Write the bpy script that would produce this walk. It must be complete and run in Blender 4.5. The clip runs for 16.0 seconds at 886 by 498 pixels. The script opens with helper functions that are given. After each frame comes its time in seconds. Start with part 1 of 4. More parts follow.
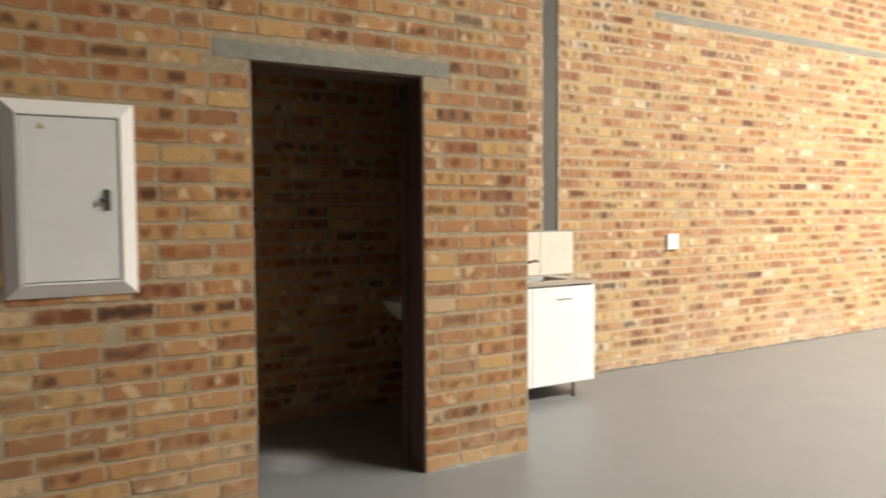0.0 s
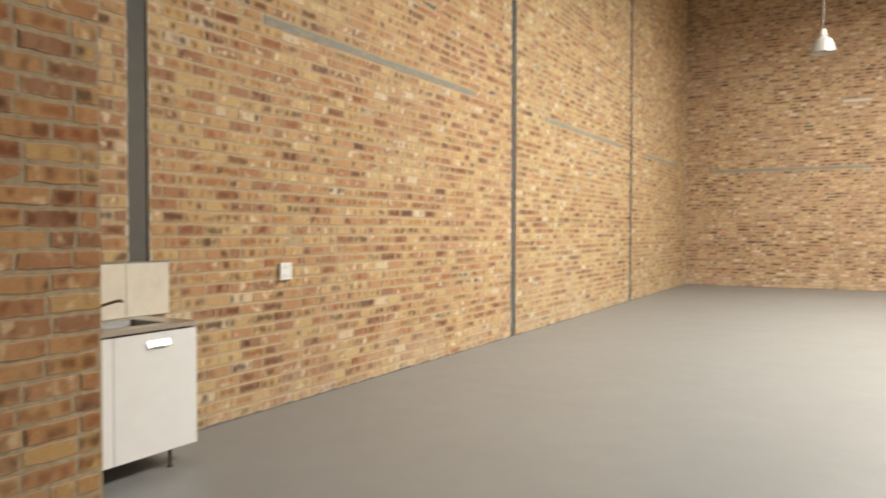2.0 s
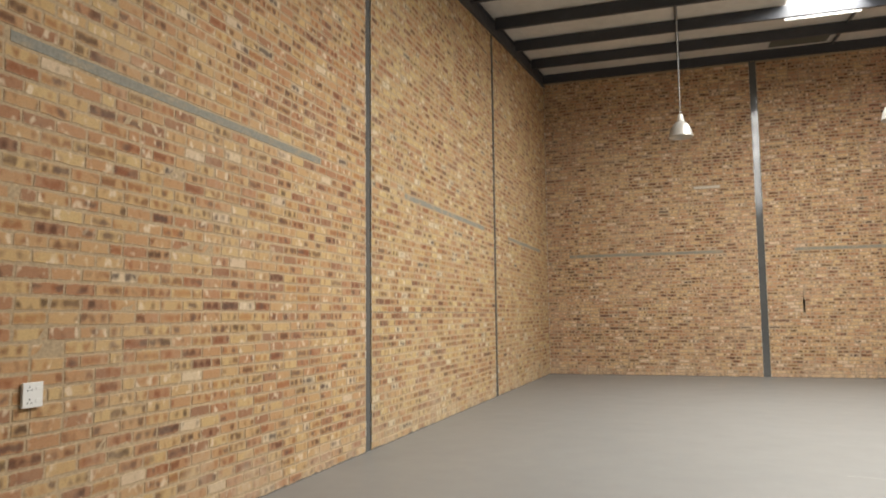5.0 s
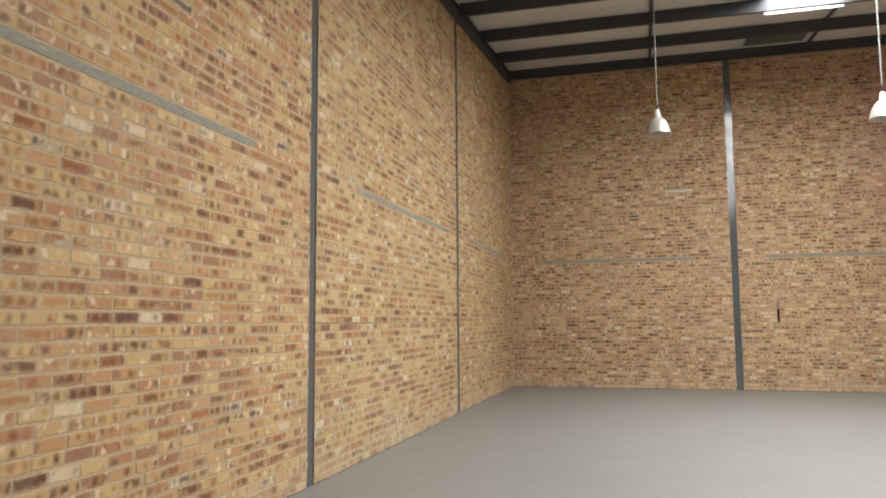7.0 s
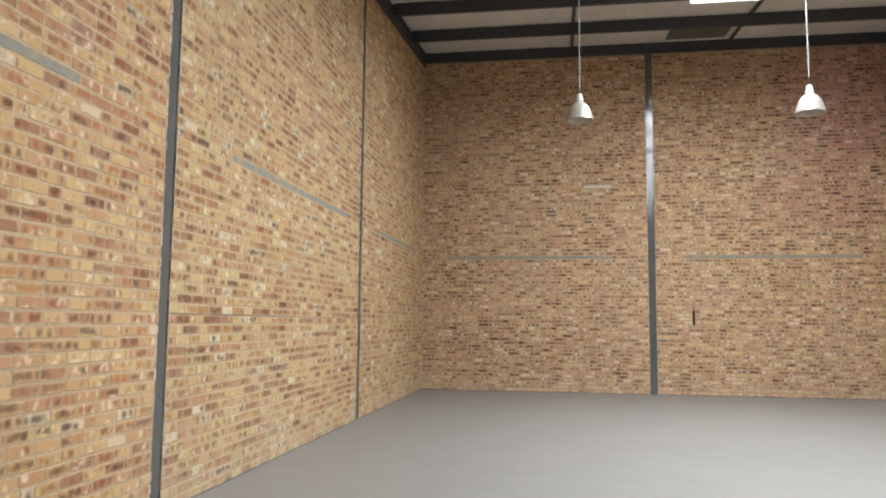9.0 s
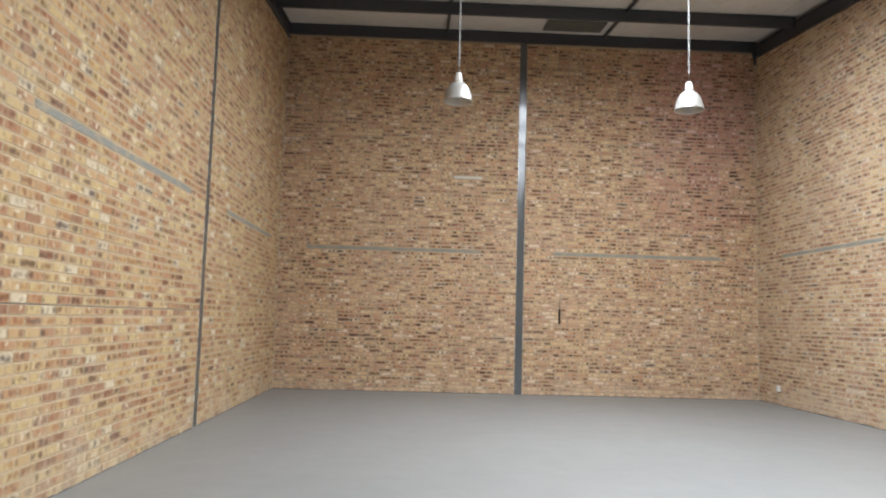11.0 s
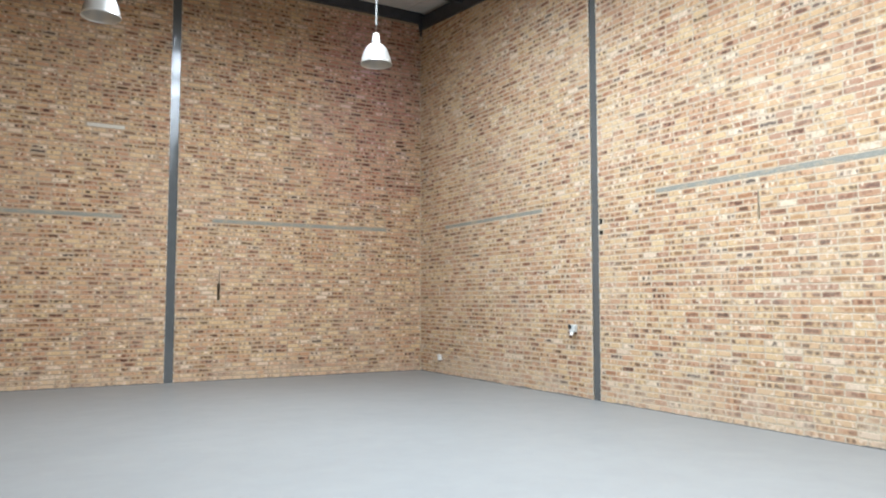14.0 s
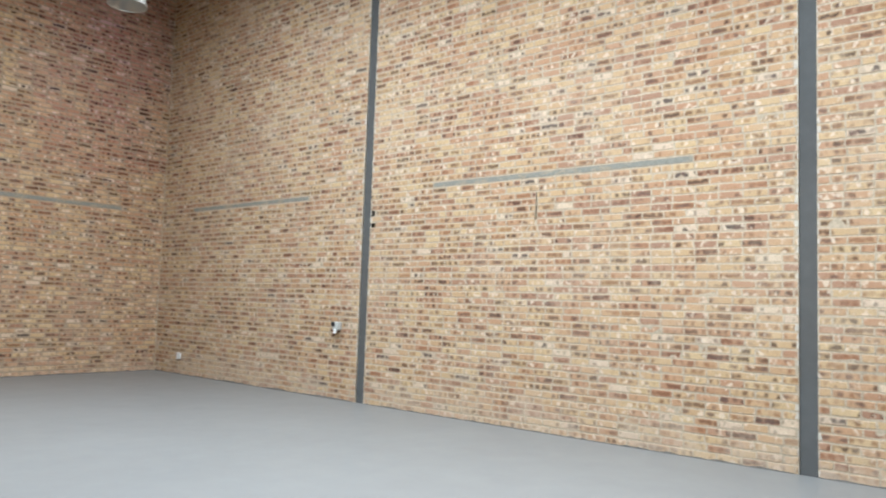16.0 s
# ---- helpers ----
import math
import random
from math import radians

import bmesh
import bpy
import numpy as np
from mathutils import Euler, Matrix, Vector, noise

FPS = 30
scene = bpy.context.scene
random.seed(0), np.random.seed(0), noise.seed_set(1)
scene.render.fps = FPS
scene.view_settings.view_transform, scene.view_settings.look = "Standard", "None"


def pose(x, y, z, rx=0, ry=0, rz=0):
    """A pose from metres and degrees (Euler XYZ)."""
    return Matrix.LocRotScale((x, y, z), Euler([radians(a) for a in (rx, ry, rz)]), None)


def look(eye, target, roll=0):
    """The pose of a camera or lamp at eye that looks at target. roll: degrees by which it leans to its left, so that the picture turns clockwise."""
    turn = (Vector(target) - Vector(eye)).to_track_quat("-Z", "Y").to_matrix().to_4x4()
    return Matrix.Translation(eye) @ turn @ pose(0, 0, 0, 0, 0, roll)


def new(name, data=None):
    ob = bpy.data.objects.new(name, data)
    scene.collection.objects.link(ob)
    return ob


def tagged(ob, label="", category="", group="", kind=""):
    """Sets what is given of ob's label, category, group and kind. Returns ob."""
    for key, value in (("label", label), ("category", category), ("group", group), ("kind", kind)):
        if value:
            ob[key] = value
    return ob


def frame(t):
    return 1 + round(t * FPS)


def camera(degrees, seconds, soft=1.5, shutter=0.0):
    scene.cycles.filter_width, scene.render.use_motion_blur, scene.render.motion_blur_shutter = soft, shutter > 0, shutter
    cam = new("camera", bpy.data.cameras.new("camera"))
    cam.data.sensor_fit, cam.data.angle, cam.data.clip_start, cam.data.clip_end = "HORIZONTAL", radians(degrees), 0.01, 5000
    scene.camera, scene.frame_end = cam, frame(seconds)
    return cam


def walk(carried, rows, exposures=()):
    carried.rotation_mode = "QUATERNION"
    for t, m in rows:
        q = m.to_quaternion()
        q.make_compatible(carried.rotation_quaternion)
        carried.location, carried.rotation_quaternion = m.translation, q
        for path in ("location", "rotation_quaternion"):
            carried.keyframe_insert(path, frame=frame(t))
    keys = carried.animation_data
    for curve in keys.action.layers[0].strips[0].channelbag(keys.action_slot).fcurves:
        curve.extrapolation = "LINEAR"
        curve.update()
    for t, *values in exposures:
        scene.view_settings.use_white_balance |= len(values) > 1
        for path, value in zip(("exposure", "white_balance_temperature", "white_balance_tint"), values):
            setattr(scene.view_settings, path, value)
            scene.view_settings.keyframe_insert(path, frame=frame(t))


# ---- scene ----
cam = camera(61.9, 16.0, soft=1.9, shutter=0.5)
PATH = [
    (0, (4.536, 1.465, 1.352), (2.816, 2.481, 1.246), -0.4),
    (0.5, (4.39, 1.598, 1.335), (2.83, 2.844, 1.217), 0.0),
    (1, (4.27, 1.775, 1.346), (2.875, 3.204, 1.237), 0.5),
    (1.5, (4.125, 1.905, 1.35), (2.92, 3.499, 1.274), 0.5),
    (2, (3.954, 2.012, 1.381), (2.97, 3.753, 1.332), 0.1),
    (2.5, (3.846, 2.232, 1.376), (3.036, 4.061, 1.373), -0.3),
    (3, (3.784, 2.432, 1.409), (3.038, 4.287, 1.447), 0.3),
    (3.5, (3.665, 2.644, 1.429), (2.955, 4.513, 1.483), -0.3),
    (4, (3.567, 2.832, 1.447), (2.905, 4.718, 1.525), -0.2),
    (4.2, (3.527, 2.937, 1.431), (2.882, 4.827, 1.537), -0.8),
    (6.3, (3.215, 4.017, 1.515), (2.624, 5.916, 1.728), 0.6),
    (6.5, (3.177, 4.13, 1.496), (2.599, 6.034, 1.693), 1.2),
    (7, (3.068, 4.415, 1.515), (2.541, 6.334, 1.712), -0.4),
    (7.5, (3.071, 4.724, 1.484), (2.612, 6.661, 1.679), -0.1),
    (8, (3.067, 4.994, 1.475), (2.66, 6.943, 1.66), 1.2),
    (8.5, (3.018, 5.299, 1.477), (2.652, 7.256, 1.668), 1.1),
    (8.7, (3.016, 5.407, 1.46), (2.669, 7.367, 1.655), 0.8),
    (10.8, (2.828, 6.532, 1.473), (2.86, 8.522, 1.67), 1.6),
    (11, (2.815, 6.607, 1.486), (2.887, 8.597, 1.675), 1.6),
    (11.5, (2.73, 6.846, 1.468), (2.97, 8.823, 1.661), 1.0),
    (12, (2.702, 7.074, 1.472), (3.079, 9.03, 1.652), 0.7),
    (12.5, (2.689, 7.316, 1.452), (3.182, 9.247, 1.623), 0.8),
    (13, (2.633, 7.554, 1.446), (3.311, 9.428, 1.613), 0.6),
    (13.5, (2.586, 7.789, 1.441), (3.486, 9.569, 1.59), 0.0),
    (14, (2.686, 8.039, 1.439), (3.673, 9.773, 1.579), -0.0),
    (14.5, (2.701, 8.276, 1.422), (3.827, 9.923, 1.557), 0.5),
    (15, (2.721, 8.501, 1.413), (4.021, 10.015, 1.544), 0.4),
    (15.5, (2.792, 8.729, 1.387), (4.217, 10.124, 1.535), 1.0),
    (16, (2.911, 8.919, 1.385), (4.431, 10.211, 1.533), 1.9),
]
EXPOSURES = [(0.0, 0.97, 7100, 9), (0.5, 0.62, 7150, 9), (1.0, 0.33, 7250, 9), (1.5, 0.24, 7300, 9), (2.0, 0.22, 7300, 9), (2.5, 0.20, 7300, 9), (3.0, -0.10, 7300, 9), (3.5, -0.32, 7250, 10),
             (6.3, -0.16, 6880, 9), (7.0, -0.24, 6800, 9), (7.5, -0.27, 6710, 9), (8.5, -0.16, 6500, 9), (11.0, -0.11, 6050, 8), (13.5, 0.08, 5700, 5), (14.5, 0.06, 5690, 5), (15.0, -0.12, 5700, 5), (15.5, -0.22, 5750, 5), (16.0, -0.24, 5750, 5)]
walk(cam, [(t, look(eye, target, roll)) for t, eye, target, roll in PATH], EXPOSURES)

# ---- world, sun, large lights ----
WIDE, FAR, SOUTH = 9.967, 21.78, 0.75


def roof_z(y):
    """Underside of the rafters; the roof climbs towards the far wall."""
    return 5.219 + 0.096 * y


world = bpy.data.worlds.new("sky")
scene.world = world
world.use_nodes = True
sky = world.node_tree.nodes.new("ShaderNodeTexSky")
sky.sky_type, sky.sun_disc = "NISHITA", False
sky.sun_elevation, sky.sun_rotation = radians(58), radians(200)
world.node_tree.links.new(sky.outputs[0], world.node_tree.nodes["Background"].inputs[0])
world.node_tree.nodes["Background"].inputs[1].default_value = 0.1

sun = new("sun", bpy.data.lights.new("sun", "SUN"))
sun.data.energy, sun.data.angle, sun.data.color = 3.0, radians(0.5), (1.0, 0.95, 0.88)
sun.matrix_world = look((0, 0, 0), (-0.18, 0.5, -0.85))


def area_lamp(name, eye, target, w, h, watts, colour):
    lamp = new(name, bpy.data.lights.new(name, "AREA"))
    lamp.data.shape, lamp.data.size, lamp.data.size_y = "RECTANGLE", w, h
    lamp.data.energy, lamp.data.color, lamp.data.spread = watts, colour, radians(171)
    lamp.matrix_world = look(eye, target)
    return lamp


SKY_X = (5.30, 6.62)  # translucent roof sheets: from x, to x
SKY_Y = ((6.0, 18.50),)  # and from y, to y
for y0, y1 in SKY_Y:
    ymid = (y0 + y1) / 2
    area_lamp("daylight_roof", (sum(SKY_X) / 2, ymid, roof_z(ymid) + 0.30), (sum(SKY_X) / 2, ymid + 0.096 * 3, roof_z(ymid) - 2.7),
              SKY_X[1] - SKY_X[0] - 0.02, y1 - y0 - 0.02, 111 * (SKY_X[1] - SKY_X[0]) * (y1 - y0), (0.96, 0.98, 1.0))

# ---- materials ----
PITCH, JOINT, PERP = 0.228, 0.013, 0.008  # brick and a joint, bed joint, upright joint


def nodes_of(name):
    m = bpy.data.materials.new(name)
    m.use_nodes = True
    return m, m.node_tree.nodes, m.node_tree.links, m.node_tree.nodes["Principled BSDF"]


def put(links, socket, value):
    if isinstance(value, bpy.types.NodeSocket):
        links.new(value, socket)
    else:
        socket.default_value = value


def maths(ns, ls, op, a, b=0.0, clamp=False):
    n = ns.new("ShaderNodeMath")
    n.operation, n.use_clamp = op, clamp
    put(ls, n.inputs[0], a), put(ls, n.inputs[1], b)
    return n.outputs[0]


def mix(ns, ls, fac, a, b, blend="MIX"):
    n = ns.new("ShaderNodeMix")
    n.data_type, n.blend_type = "RGBA", blend
    put(ls, n.inputs[0], fac)
    put(ls, n.inputs[6], a if isinstance(a, bpy.types.NodeSocket) else (*a, 1))
    put(ls, n.inputs[7], b if isinstance(b, bpy.types.NodeSocket) else (*b, 1))
    return n.outputs[2]


def ramp(ns, ls, fac, stops, interpolation="LINEAR"):
    n = ns.new("ShaderNodeValToRGB")
    n.color_ramp.interpolation = interpolation
    el = n.color_ramp.elements
    while len(el) < len(stops):
        el.new(0.5)
    for e, (p, c) in zip(el, stops):
        e.position = p
        e.color = (*c, 1) if isinstance(c, tuple) else (c, c, c, 1)
    ls.new(fac, n.inputs[0])
    return n.outputs[0]


def place(ns, ls, scale=(1, 1, 1), shift=None):
    """World position, scaled, and shifted by a number for each piece."""
    g = ns.new("ShaderNodeNewGeometry")
    m = ns.new("ShaderNodeVectorMath")
    m.operation = "MULTIPLY"
    ls.new(g.outputs["Position"], m.inputs[0])
    m.inputs[1].default_value = scale
    out = m.outputs[0]
    if shift is not None:
        a = ns.new("ShaderNodeVectorMath")
        a.operation = "ADD"
        ls.new(out, a.inputs[0])
        ls.new(shift, a.inputs[1])
        out = a.outputs[0]
    return out


def grain(ns, ls, vec, scale, detail=3.0, rough=0.55):
    n = ns.new("ShaderNodeTexNoise")
    ls.new(vec, n.inputs["Vector"])
    n.inputs["Scale"].default_value, n.inputs["Detail"].default_value, n.inputs["Roughness"].default_value = scale, detail, rough
    return n.outputs[0]


def relief(ns, ls, bsdf, height, strength, distance):
    n = ns.new("ShaderNodeBump")
    n.inputs["Strength"].default_value, n.inputs["Distance"].default_value = strength, distance
    ls.new(height, n.inputs["Height"])
    ls.new(n.outputs[0], bsdf.inputs["Normal"])


def brick_material(name, single, hue=(1.0, 1.0, 1.0), deep=1.0, plum=None, muted=False, ruddy=False):
    """Fired clay stock brick: each brick its own colour, with kiln marks across it. single: bricks are objects of their
    own; deep: how dark the marks are;
    plum: x and z of the middle of a purple colour cast put into the brick colour; muted: browner bricks with more cream
    flecks;
    ruddy: fewer yellow and burnt ones."""
    m, ns, ls, b = nodes_of(name)
    if single:
        rnd = ns.new("ShaderNodeObjectInfo").outputs["Random"]
    else:
        rnd = ns.new("ShaderNodeNewGeometry").outputs["Random Per Island"]
    r2, r3, r4 = [maths(ns, ls, "FRACT", maths(ns, ls, "MULTIPLY", rnd, k)) for k in (37.31, 91.77, 213.13)]
    where = place(ns, ls)
    # redder and yellower loads of bricks came to different stretches of the wall
    load = maths(ns, ls, "MULTIPLY", maths(ns, ls, "SUBTRACT", grain(ns, ls, where, 0.75, 2.0, 0.5), 0.5), 0.5)
    if ruddy:
        load = maths(ns, ls, "ADD", load, 0.09)
    clay = ((0.555, 0.415, 0.21), (0.53, 0.38, 0.19), (0.50, 0.33, 0.17), (0.465, 0.28, 0.147), (0.41, 0.222, 0.12), (0.31, 0.175, 0.105))
    if muted:
        clay = ((0.555, 0.43, 0.238), (0.52, 0.382, 0.208), (0.50, 0.348, 0.193), (0.462, 0.295, 0.165), (0.425, 0.258, 0.148), (0.345, 0.208, 0.13))
    base = ramp(ns, ls, maths(ns, ls, "ADD", rnd, load, True), list(zip((0.0, 0.22, 0.46, 0.66, 0.84, 1.0), clay)))
    cream = maths(ns, ls, "MULTIPLY", maths(ns, ls, "GREATER_THAN", r4, 0.955), 0.8)
    base = mix(ns, ls, cream, base, (0.64, 0.55, 0.40))
    uv = ns.new("ShaderNodeSeparateXYZ")
    on_brick = ns.new("ShaderNodeUVMap")
    on_brick.uv_map = "UVMap"
    ls.new(on_brick.outputs[0], uv.inputs[0])
    at = ns.new("ShaderNodeCombineXYZ")
    put(ls, at.inputs[0], maths(ns, ls, "ADD", uv.outputs[0], maths(ns, ls, "MULTIPLY", rnd, 91.0)))
    put(ls, at.inputs[1], maths(ns, ls, "ADD", maths(ns, ls, "MULTIPLY", uv.outputs[1], 0.05), maths(ns, ls, "MULTIPLY", r2, 57.0)))
    put(ls, at.inputs[2], maths(ns, ls, "MULTIPLY", r3, 33.0))
    wobble = maths(ns, ls, "MULTIPLY", maths(ns, ls, "SUBTRACT", grain(ns, ls, at.outputs[0], 16.0, 2.0), 0.5), 0.75)
    inner = ramp(ns, ls, maths(ns, ls, "ADD", uv.outputs[1], wobble), [(0.02, 0.0), (0.36, 1.0), (0.64, 1.0), (0.98, 0.0)])
    # kiln marks: soft upright blotches at an even step where bricks touched in the kiln, broad on some and missing on others
    beat = maths(ns, ls, "SINE", maths(ns, ls, "ADD", maths(ns, ls, "MULTIPLY", uv.outputs[0], 74.0), maths(ns, ls, "MULTIPLY", r2, 6.28)))
    bands = maths(ns, ls, "ADD", grain(ns, ls, at.outputs[0], 8.5, 1.0, 0.5), maths(ns, ls, "MULTIPLY", beat, 0.07))
    least = maths(ns, ls, "ADD", maths(ns, ls, "MULTIPLY", r3, 0.26), 0.36)
    marked = maths(ns, ls, "MULTIPLY", maths(ns, ls, "MULTIPLY", maths(ns, ls, "SUBTRACT", bands, least), 6.5, True), maths(ns, ls, "ADD", maths(ns, ls, "MULTIPLY", inner, 0.8), 0.2))
    burnt = ((0.80, 0.62, 0.53), (0.68, 0.50, 0.45), (0.53, 0.41, 0.39), (0.38, 0.33, 0.34), (0.25, 0.24, 0.27))
    if muted:
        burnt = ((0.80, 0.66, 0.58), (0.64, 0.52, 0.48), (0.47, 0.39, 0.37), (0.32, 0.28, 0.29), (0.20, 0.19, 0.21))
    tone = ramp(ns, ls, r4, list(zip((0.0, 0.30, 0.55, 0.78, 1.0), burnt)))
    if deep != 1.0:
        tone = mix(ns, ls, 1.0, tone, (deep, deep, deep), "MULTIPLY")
    col = mix(ns, ls, marked, base, mix(ns, ls, 1.0, base, tone, "MULTIPLY"))
    spots = ramp(ns, ls, grain(ns, ls, at.outputs[0], 9.5, 0.6, 0.5), [(0.56, 0.0), (0.68, 1.0)])
    spotted = maths(ns, ls, "MULTIPLY", maths(ns, ls, "GREATER_THAN", r2, 0.42 if muted else 0.78 if ruddy else 0.52), 0.55 if ruddy else 0.82)
    col = mix(ns, ls, maths(ns, ls, "MULTIPLY", maths(ns, ls, "MULTIPLY", spots, inner), spotted), col, (0.14, 0.085, 0.062))
    light = ramp(ns, ls, grain(ns, ls, at.outputs[0], 16.0, 1.0, 0.5), [(0.30, 1.0), (0.43, 0.0)])
    col = mix(ns, ls, maths(ns, ls, "MULTIPLY", light, maths(ns, ls, "MULTIPLY", maths(ns, ls, "GREATER_THAN", r3, 0.36 if muted else 0.55), 0.8)), col, (0.70, 0.61, 0.45))
    ragged = maths(ns, ls, "MULTIPLY", maths(ns, ls, "SUBTRACT", grain(ns, ls, where, 26.0, 3.0, 0.65), 0.5), 0.75)
    ragged = ramp(ns, ls, maths(ns, ls, "ADD", uv.outputs[1], ragged), [(0.02, 0.75), (0.13, 0.0), (0.87, 0.0), (0.98, 0.75)])
    col = mix(ns, ls, ragged, col, (0.45, 0.35, 0.235))
    ends = maths(ns, ls, "MULTIPLY", maths(ns, ls, "SUBTRACT", grain(ns, ls, where, 33.0, 3.0, 0.65), 0.5), 0.22)
    ends = ramp(ns, ls, maths(ns, ls, "ADD", maths(ns, ls, "DIVIDE", uv.outputs[0], PITCH - PERP), ends), [(0.0, 0.7), (0.055, 0.0), (0.945, 0.0), (1.0, 0.7)])
    col = mix(ns, ls, ends, col, (0.45, 0.35, 0.235))
    # mortar smears and fine grain
    fine = grain(ns, ls, where, 110.0, 4.0, 0.75)
    col = mix(ns, ls, 1.0, col, ramp(ns, ls, fine, [(0.25, 0.76), (0.75, 1.22)]), "MULTIPLY")
    smear = grain(ns, ls, where, 0.9, 4.0, 0.6)
    smear = maths(ns, ls, "MULTIPLY", ramp(ns, ls, smear, [(0.44, 0.0), (0.72, 1.0)] if muted else [(0.46, 0.0), (0.74, 1.0)]), ramp(ns, ls, grain(ns, ls, where, 9.0, 4.0, 0.7), [(0.35, 0.0), (0.7, 0.65)]))
    # cement splashed and brushed over the lowest courses
    height = ns.new("ShaderNodeSeparateXYZ")
    ls.new(where, height.inputs[0])
    splash = maths(ns, ls, "ADD", height.outputs[2], maths(ns, ls, "MULTIPLY", maths(ns, ls, "SUBTRACT", grain(ns, ls, where, 1.7, 4.0, 0.65), 0.5), 2.2))
    splash = maths(ns, ls, "MULTIPLY", ramp(ns, ls, splash, [(0.0, 0.75), (0.42, 0.0)]), ramp(ns, ls, grain(ns, ls, where, 14.0, 4.0, 0.7), [(0.32, 0.25), (0.62, 1.0)]))
    smear = maths(ns, ls, "MAXIMUM", smear, splash)
    col = mix(ns, ls, smear, col, (0.54, 0.445, 0.325))
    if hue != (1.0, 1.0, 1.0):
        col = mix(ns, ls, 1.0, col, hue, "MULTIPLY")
    # purple colour cast on one stretch of wall, multiplied into the brick colour
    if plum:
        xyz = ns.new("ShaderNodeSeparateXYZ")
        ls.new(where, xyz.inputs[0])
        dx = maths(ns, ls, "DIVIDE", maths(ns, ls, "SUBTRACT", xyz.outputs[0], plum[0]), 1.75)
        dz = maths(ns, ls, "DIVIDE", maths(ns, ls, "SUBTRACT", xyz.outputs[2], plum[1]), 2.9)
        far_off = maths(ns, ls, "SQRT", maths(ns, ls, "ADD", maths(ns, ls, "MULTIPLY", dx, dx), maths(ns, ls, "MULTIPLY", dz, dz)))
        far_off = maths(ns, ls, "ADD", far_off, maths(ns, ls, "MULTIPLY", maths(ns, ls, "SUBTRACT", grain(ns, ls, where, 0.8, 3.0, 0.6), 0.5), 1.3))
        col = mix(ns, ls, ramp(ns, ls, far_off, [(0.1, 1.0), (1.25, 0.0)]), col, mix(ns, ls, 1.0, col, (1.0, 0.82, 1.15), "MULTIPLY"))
    ls.new(col, b.inputs["Base Color"])
    b.inputs["Roughness"].default_value = 0.82
    b.inputs["Specular IOR Level"].default_value = 0.3
    relief(ns, ls, b, grain(ns, ls, where, 70.0, 5.0, 0.65), 0.6, 0.004)
    return m


def plain(name, colour, rough=0.5, metal=0.0, vary=0.12, scale=18.0, bump=0.0, big=0.0, bump_scale=None, stretch=(1, 1, 1), gloss_vary=0.07):
    """One surface with fine and broad variation."""
    m, ns, ls, b = nodes_of(name)
    p = place(ns, ls, stretch)
    col = mix(ns, ls, 1.0, colour, ramp(ns, ls, grain(ns, ls, p, scale, 4.0, 0.6), [(0.3, 1.0 - vary), (0.7, 1.0 + vary)]), "MULTIPLY")
    if big:
        col = mix(ns, ls, 1.0, col, ramp(ns, ls, grain(ns, ls, p, 0.8, 5.0, 0.6), [(0.3, 1.0 - big), (0.7, 1.0 + big)]), "MULTIPLY")
    ls.new(col, b.inputs["Base Color"])
    put(ls, b.inputs["Roughness"], ramp(ns, ls, grain(ns, ls, p, scale * 0.6, 4.0, 0.6), [(0.3, max(rough - gloss_vary, 0.02)), (0.7, min(rough + gloss_vary, 1.0))]))
    b.inputs["Metallic"].default_value = metal
    if bump:
        relief(ns, ls, b, grain(ns, ls, p, bump_scale or scale * 4, 4.0, 0.6), bump, 0.004)
    return m


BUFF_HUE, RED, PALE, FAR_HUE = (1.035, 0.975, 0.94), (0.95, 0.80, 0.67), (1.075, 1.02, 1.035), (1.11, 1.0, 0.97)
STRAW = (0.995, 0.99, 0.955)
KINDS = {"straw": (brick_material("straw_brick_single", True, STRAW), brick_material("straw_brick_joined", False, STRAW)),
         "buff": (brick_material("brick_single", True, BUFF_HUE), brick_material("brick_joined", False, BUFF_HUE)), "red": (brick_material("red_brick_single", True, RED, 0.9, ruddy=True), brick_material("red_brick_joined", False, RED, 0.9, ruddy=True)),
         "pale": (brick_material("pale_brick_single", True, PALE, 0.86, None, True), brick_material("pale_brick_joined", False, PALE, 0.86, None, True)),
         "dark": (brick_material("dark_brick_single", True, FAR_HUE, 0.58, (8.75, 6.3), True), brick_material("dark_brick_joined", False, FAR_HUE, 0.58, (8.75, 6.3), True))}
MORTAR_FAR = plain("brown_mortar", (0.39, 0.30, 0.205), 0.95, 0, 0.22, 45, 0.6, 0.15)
MORTAR = plain("mortar", (0.46, 0.347, 0.218), 0.95, 0, 0.22, 45, 0.6, 0.15)
MORTAR_EAST = plain("light_mortar", (0.49, 0.405, 0.292), 0.95, 0, 0.22, 45, 0.6, 0.15)
MORTAR_GREY = plain("grey_mortar", (0.385, 0.302, 0.202), 0.95, 0, 0.22, 45, 0.6, 0.15)
MORTAR_PALE = plain("pale_mortar", (0.60, 0.55, 0.46), 0.95, 0, 0.15, 45, 0.5, 0.1)
BEAD = plain("dark_bead", (0.15, 0.138, 0.12), 0.9, 0, 0.3, 25, 0.4)
CONCRETE = plain("concrete_lintel", (0.27, 0.262, 0.222), 0.9, 0, 0.18, 30, 0.5, 0.18)
LINTEL, ns_, ls_, b_ = nodes_of("mortared_lintel")
c_ = mix(ns_, ls_, ramp(ns_, ls_, grain(ns_, ls_, place(ns_, ls_, (1, 1, 2.5)), 5.0, 4.0, 0.65), [(0.48, 0.0), (0.64, 0.75)]), (0.27, 0.262, 0.222), (0.41, 0.33, 0.225))
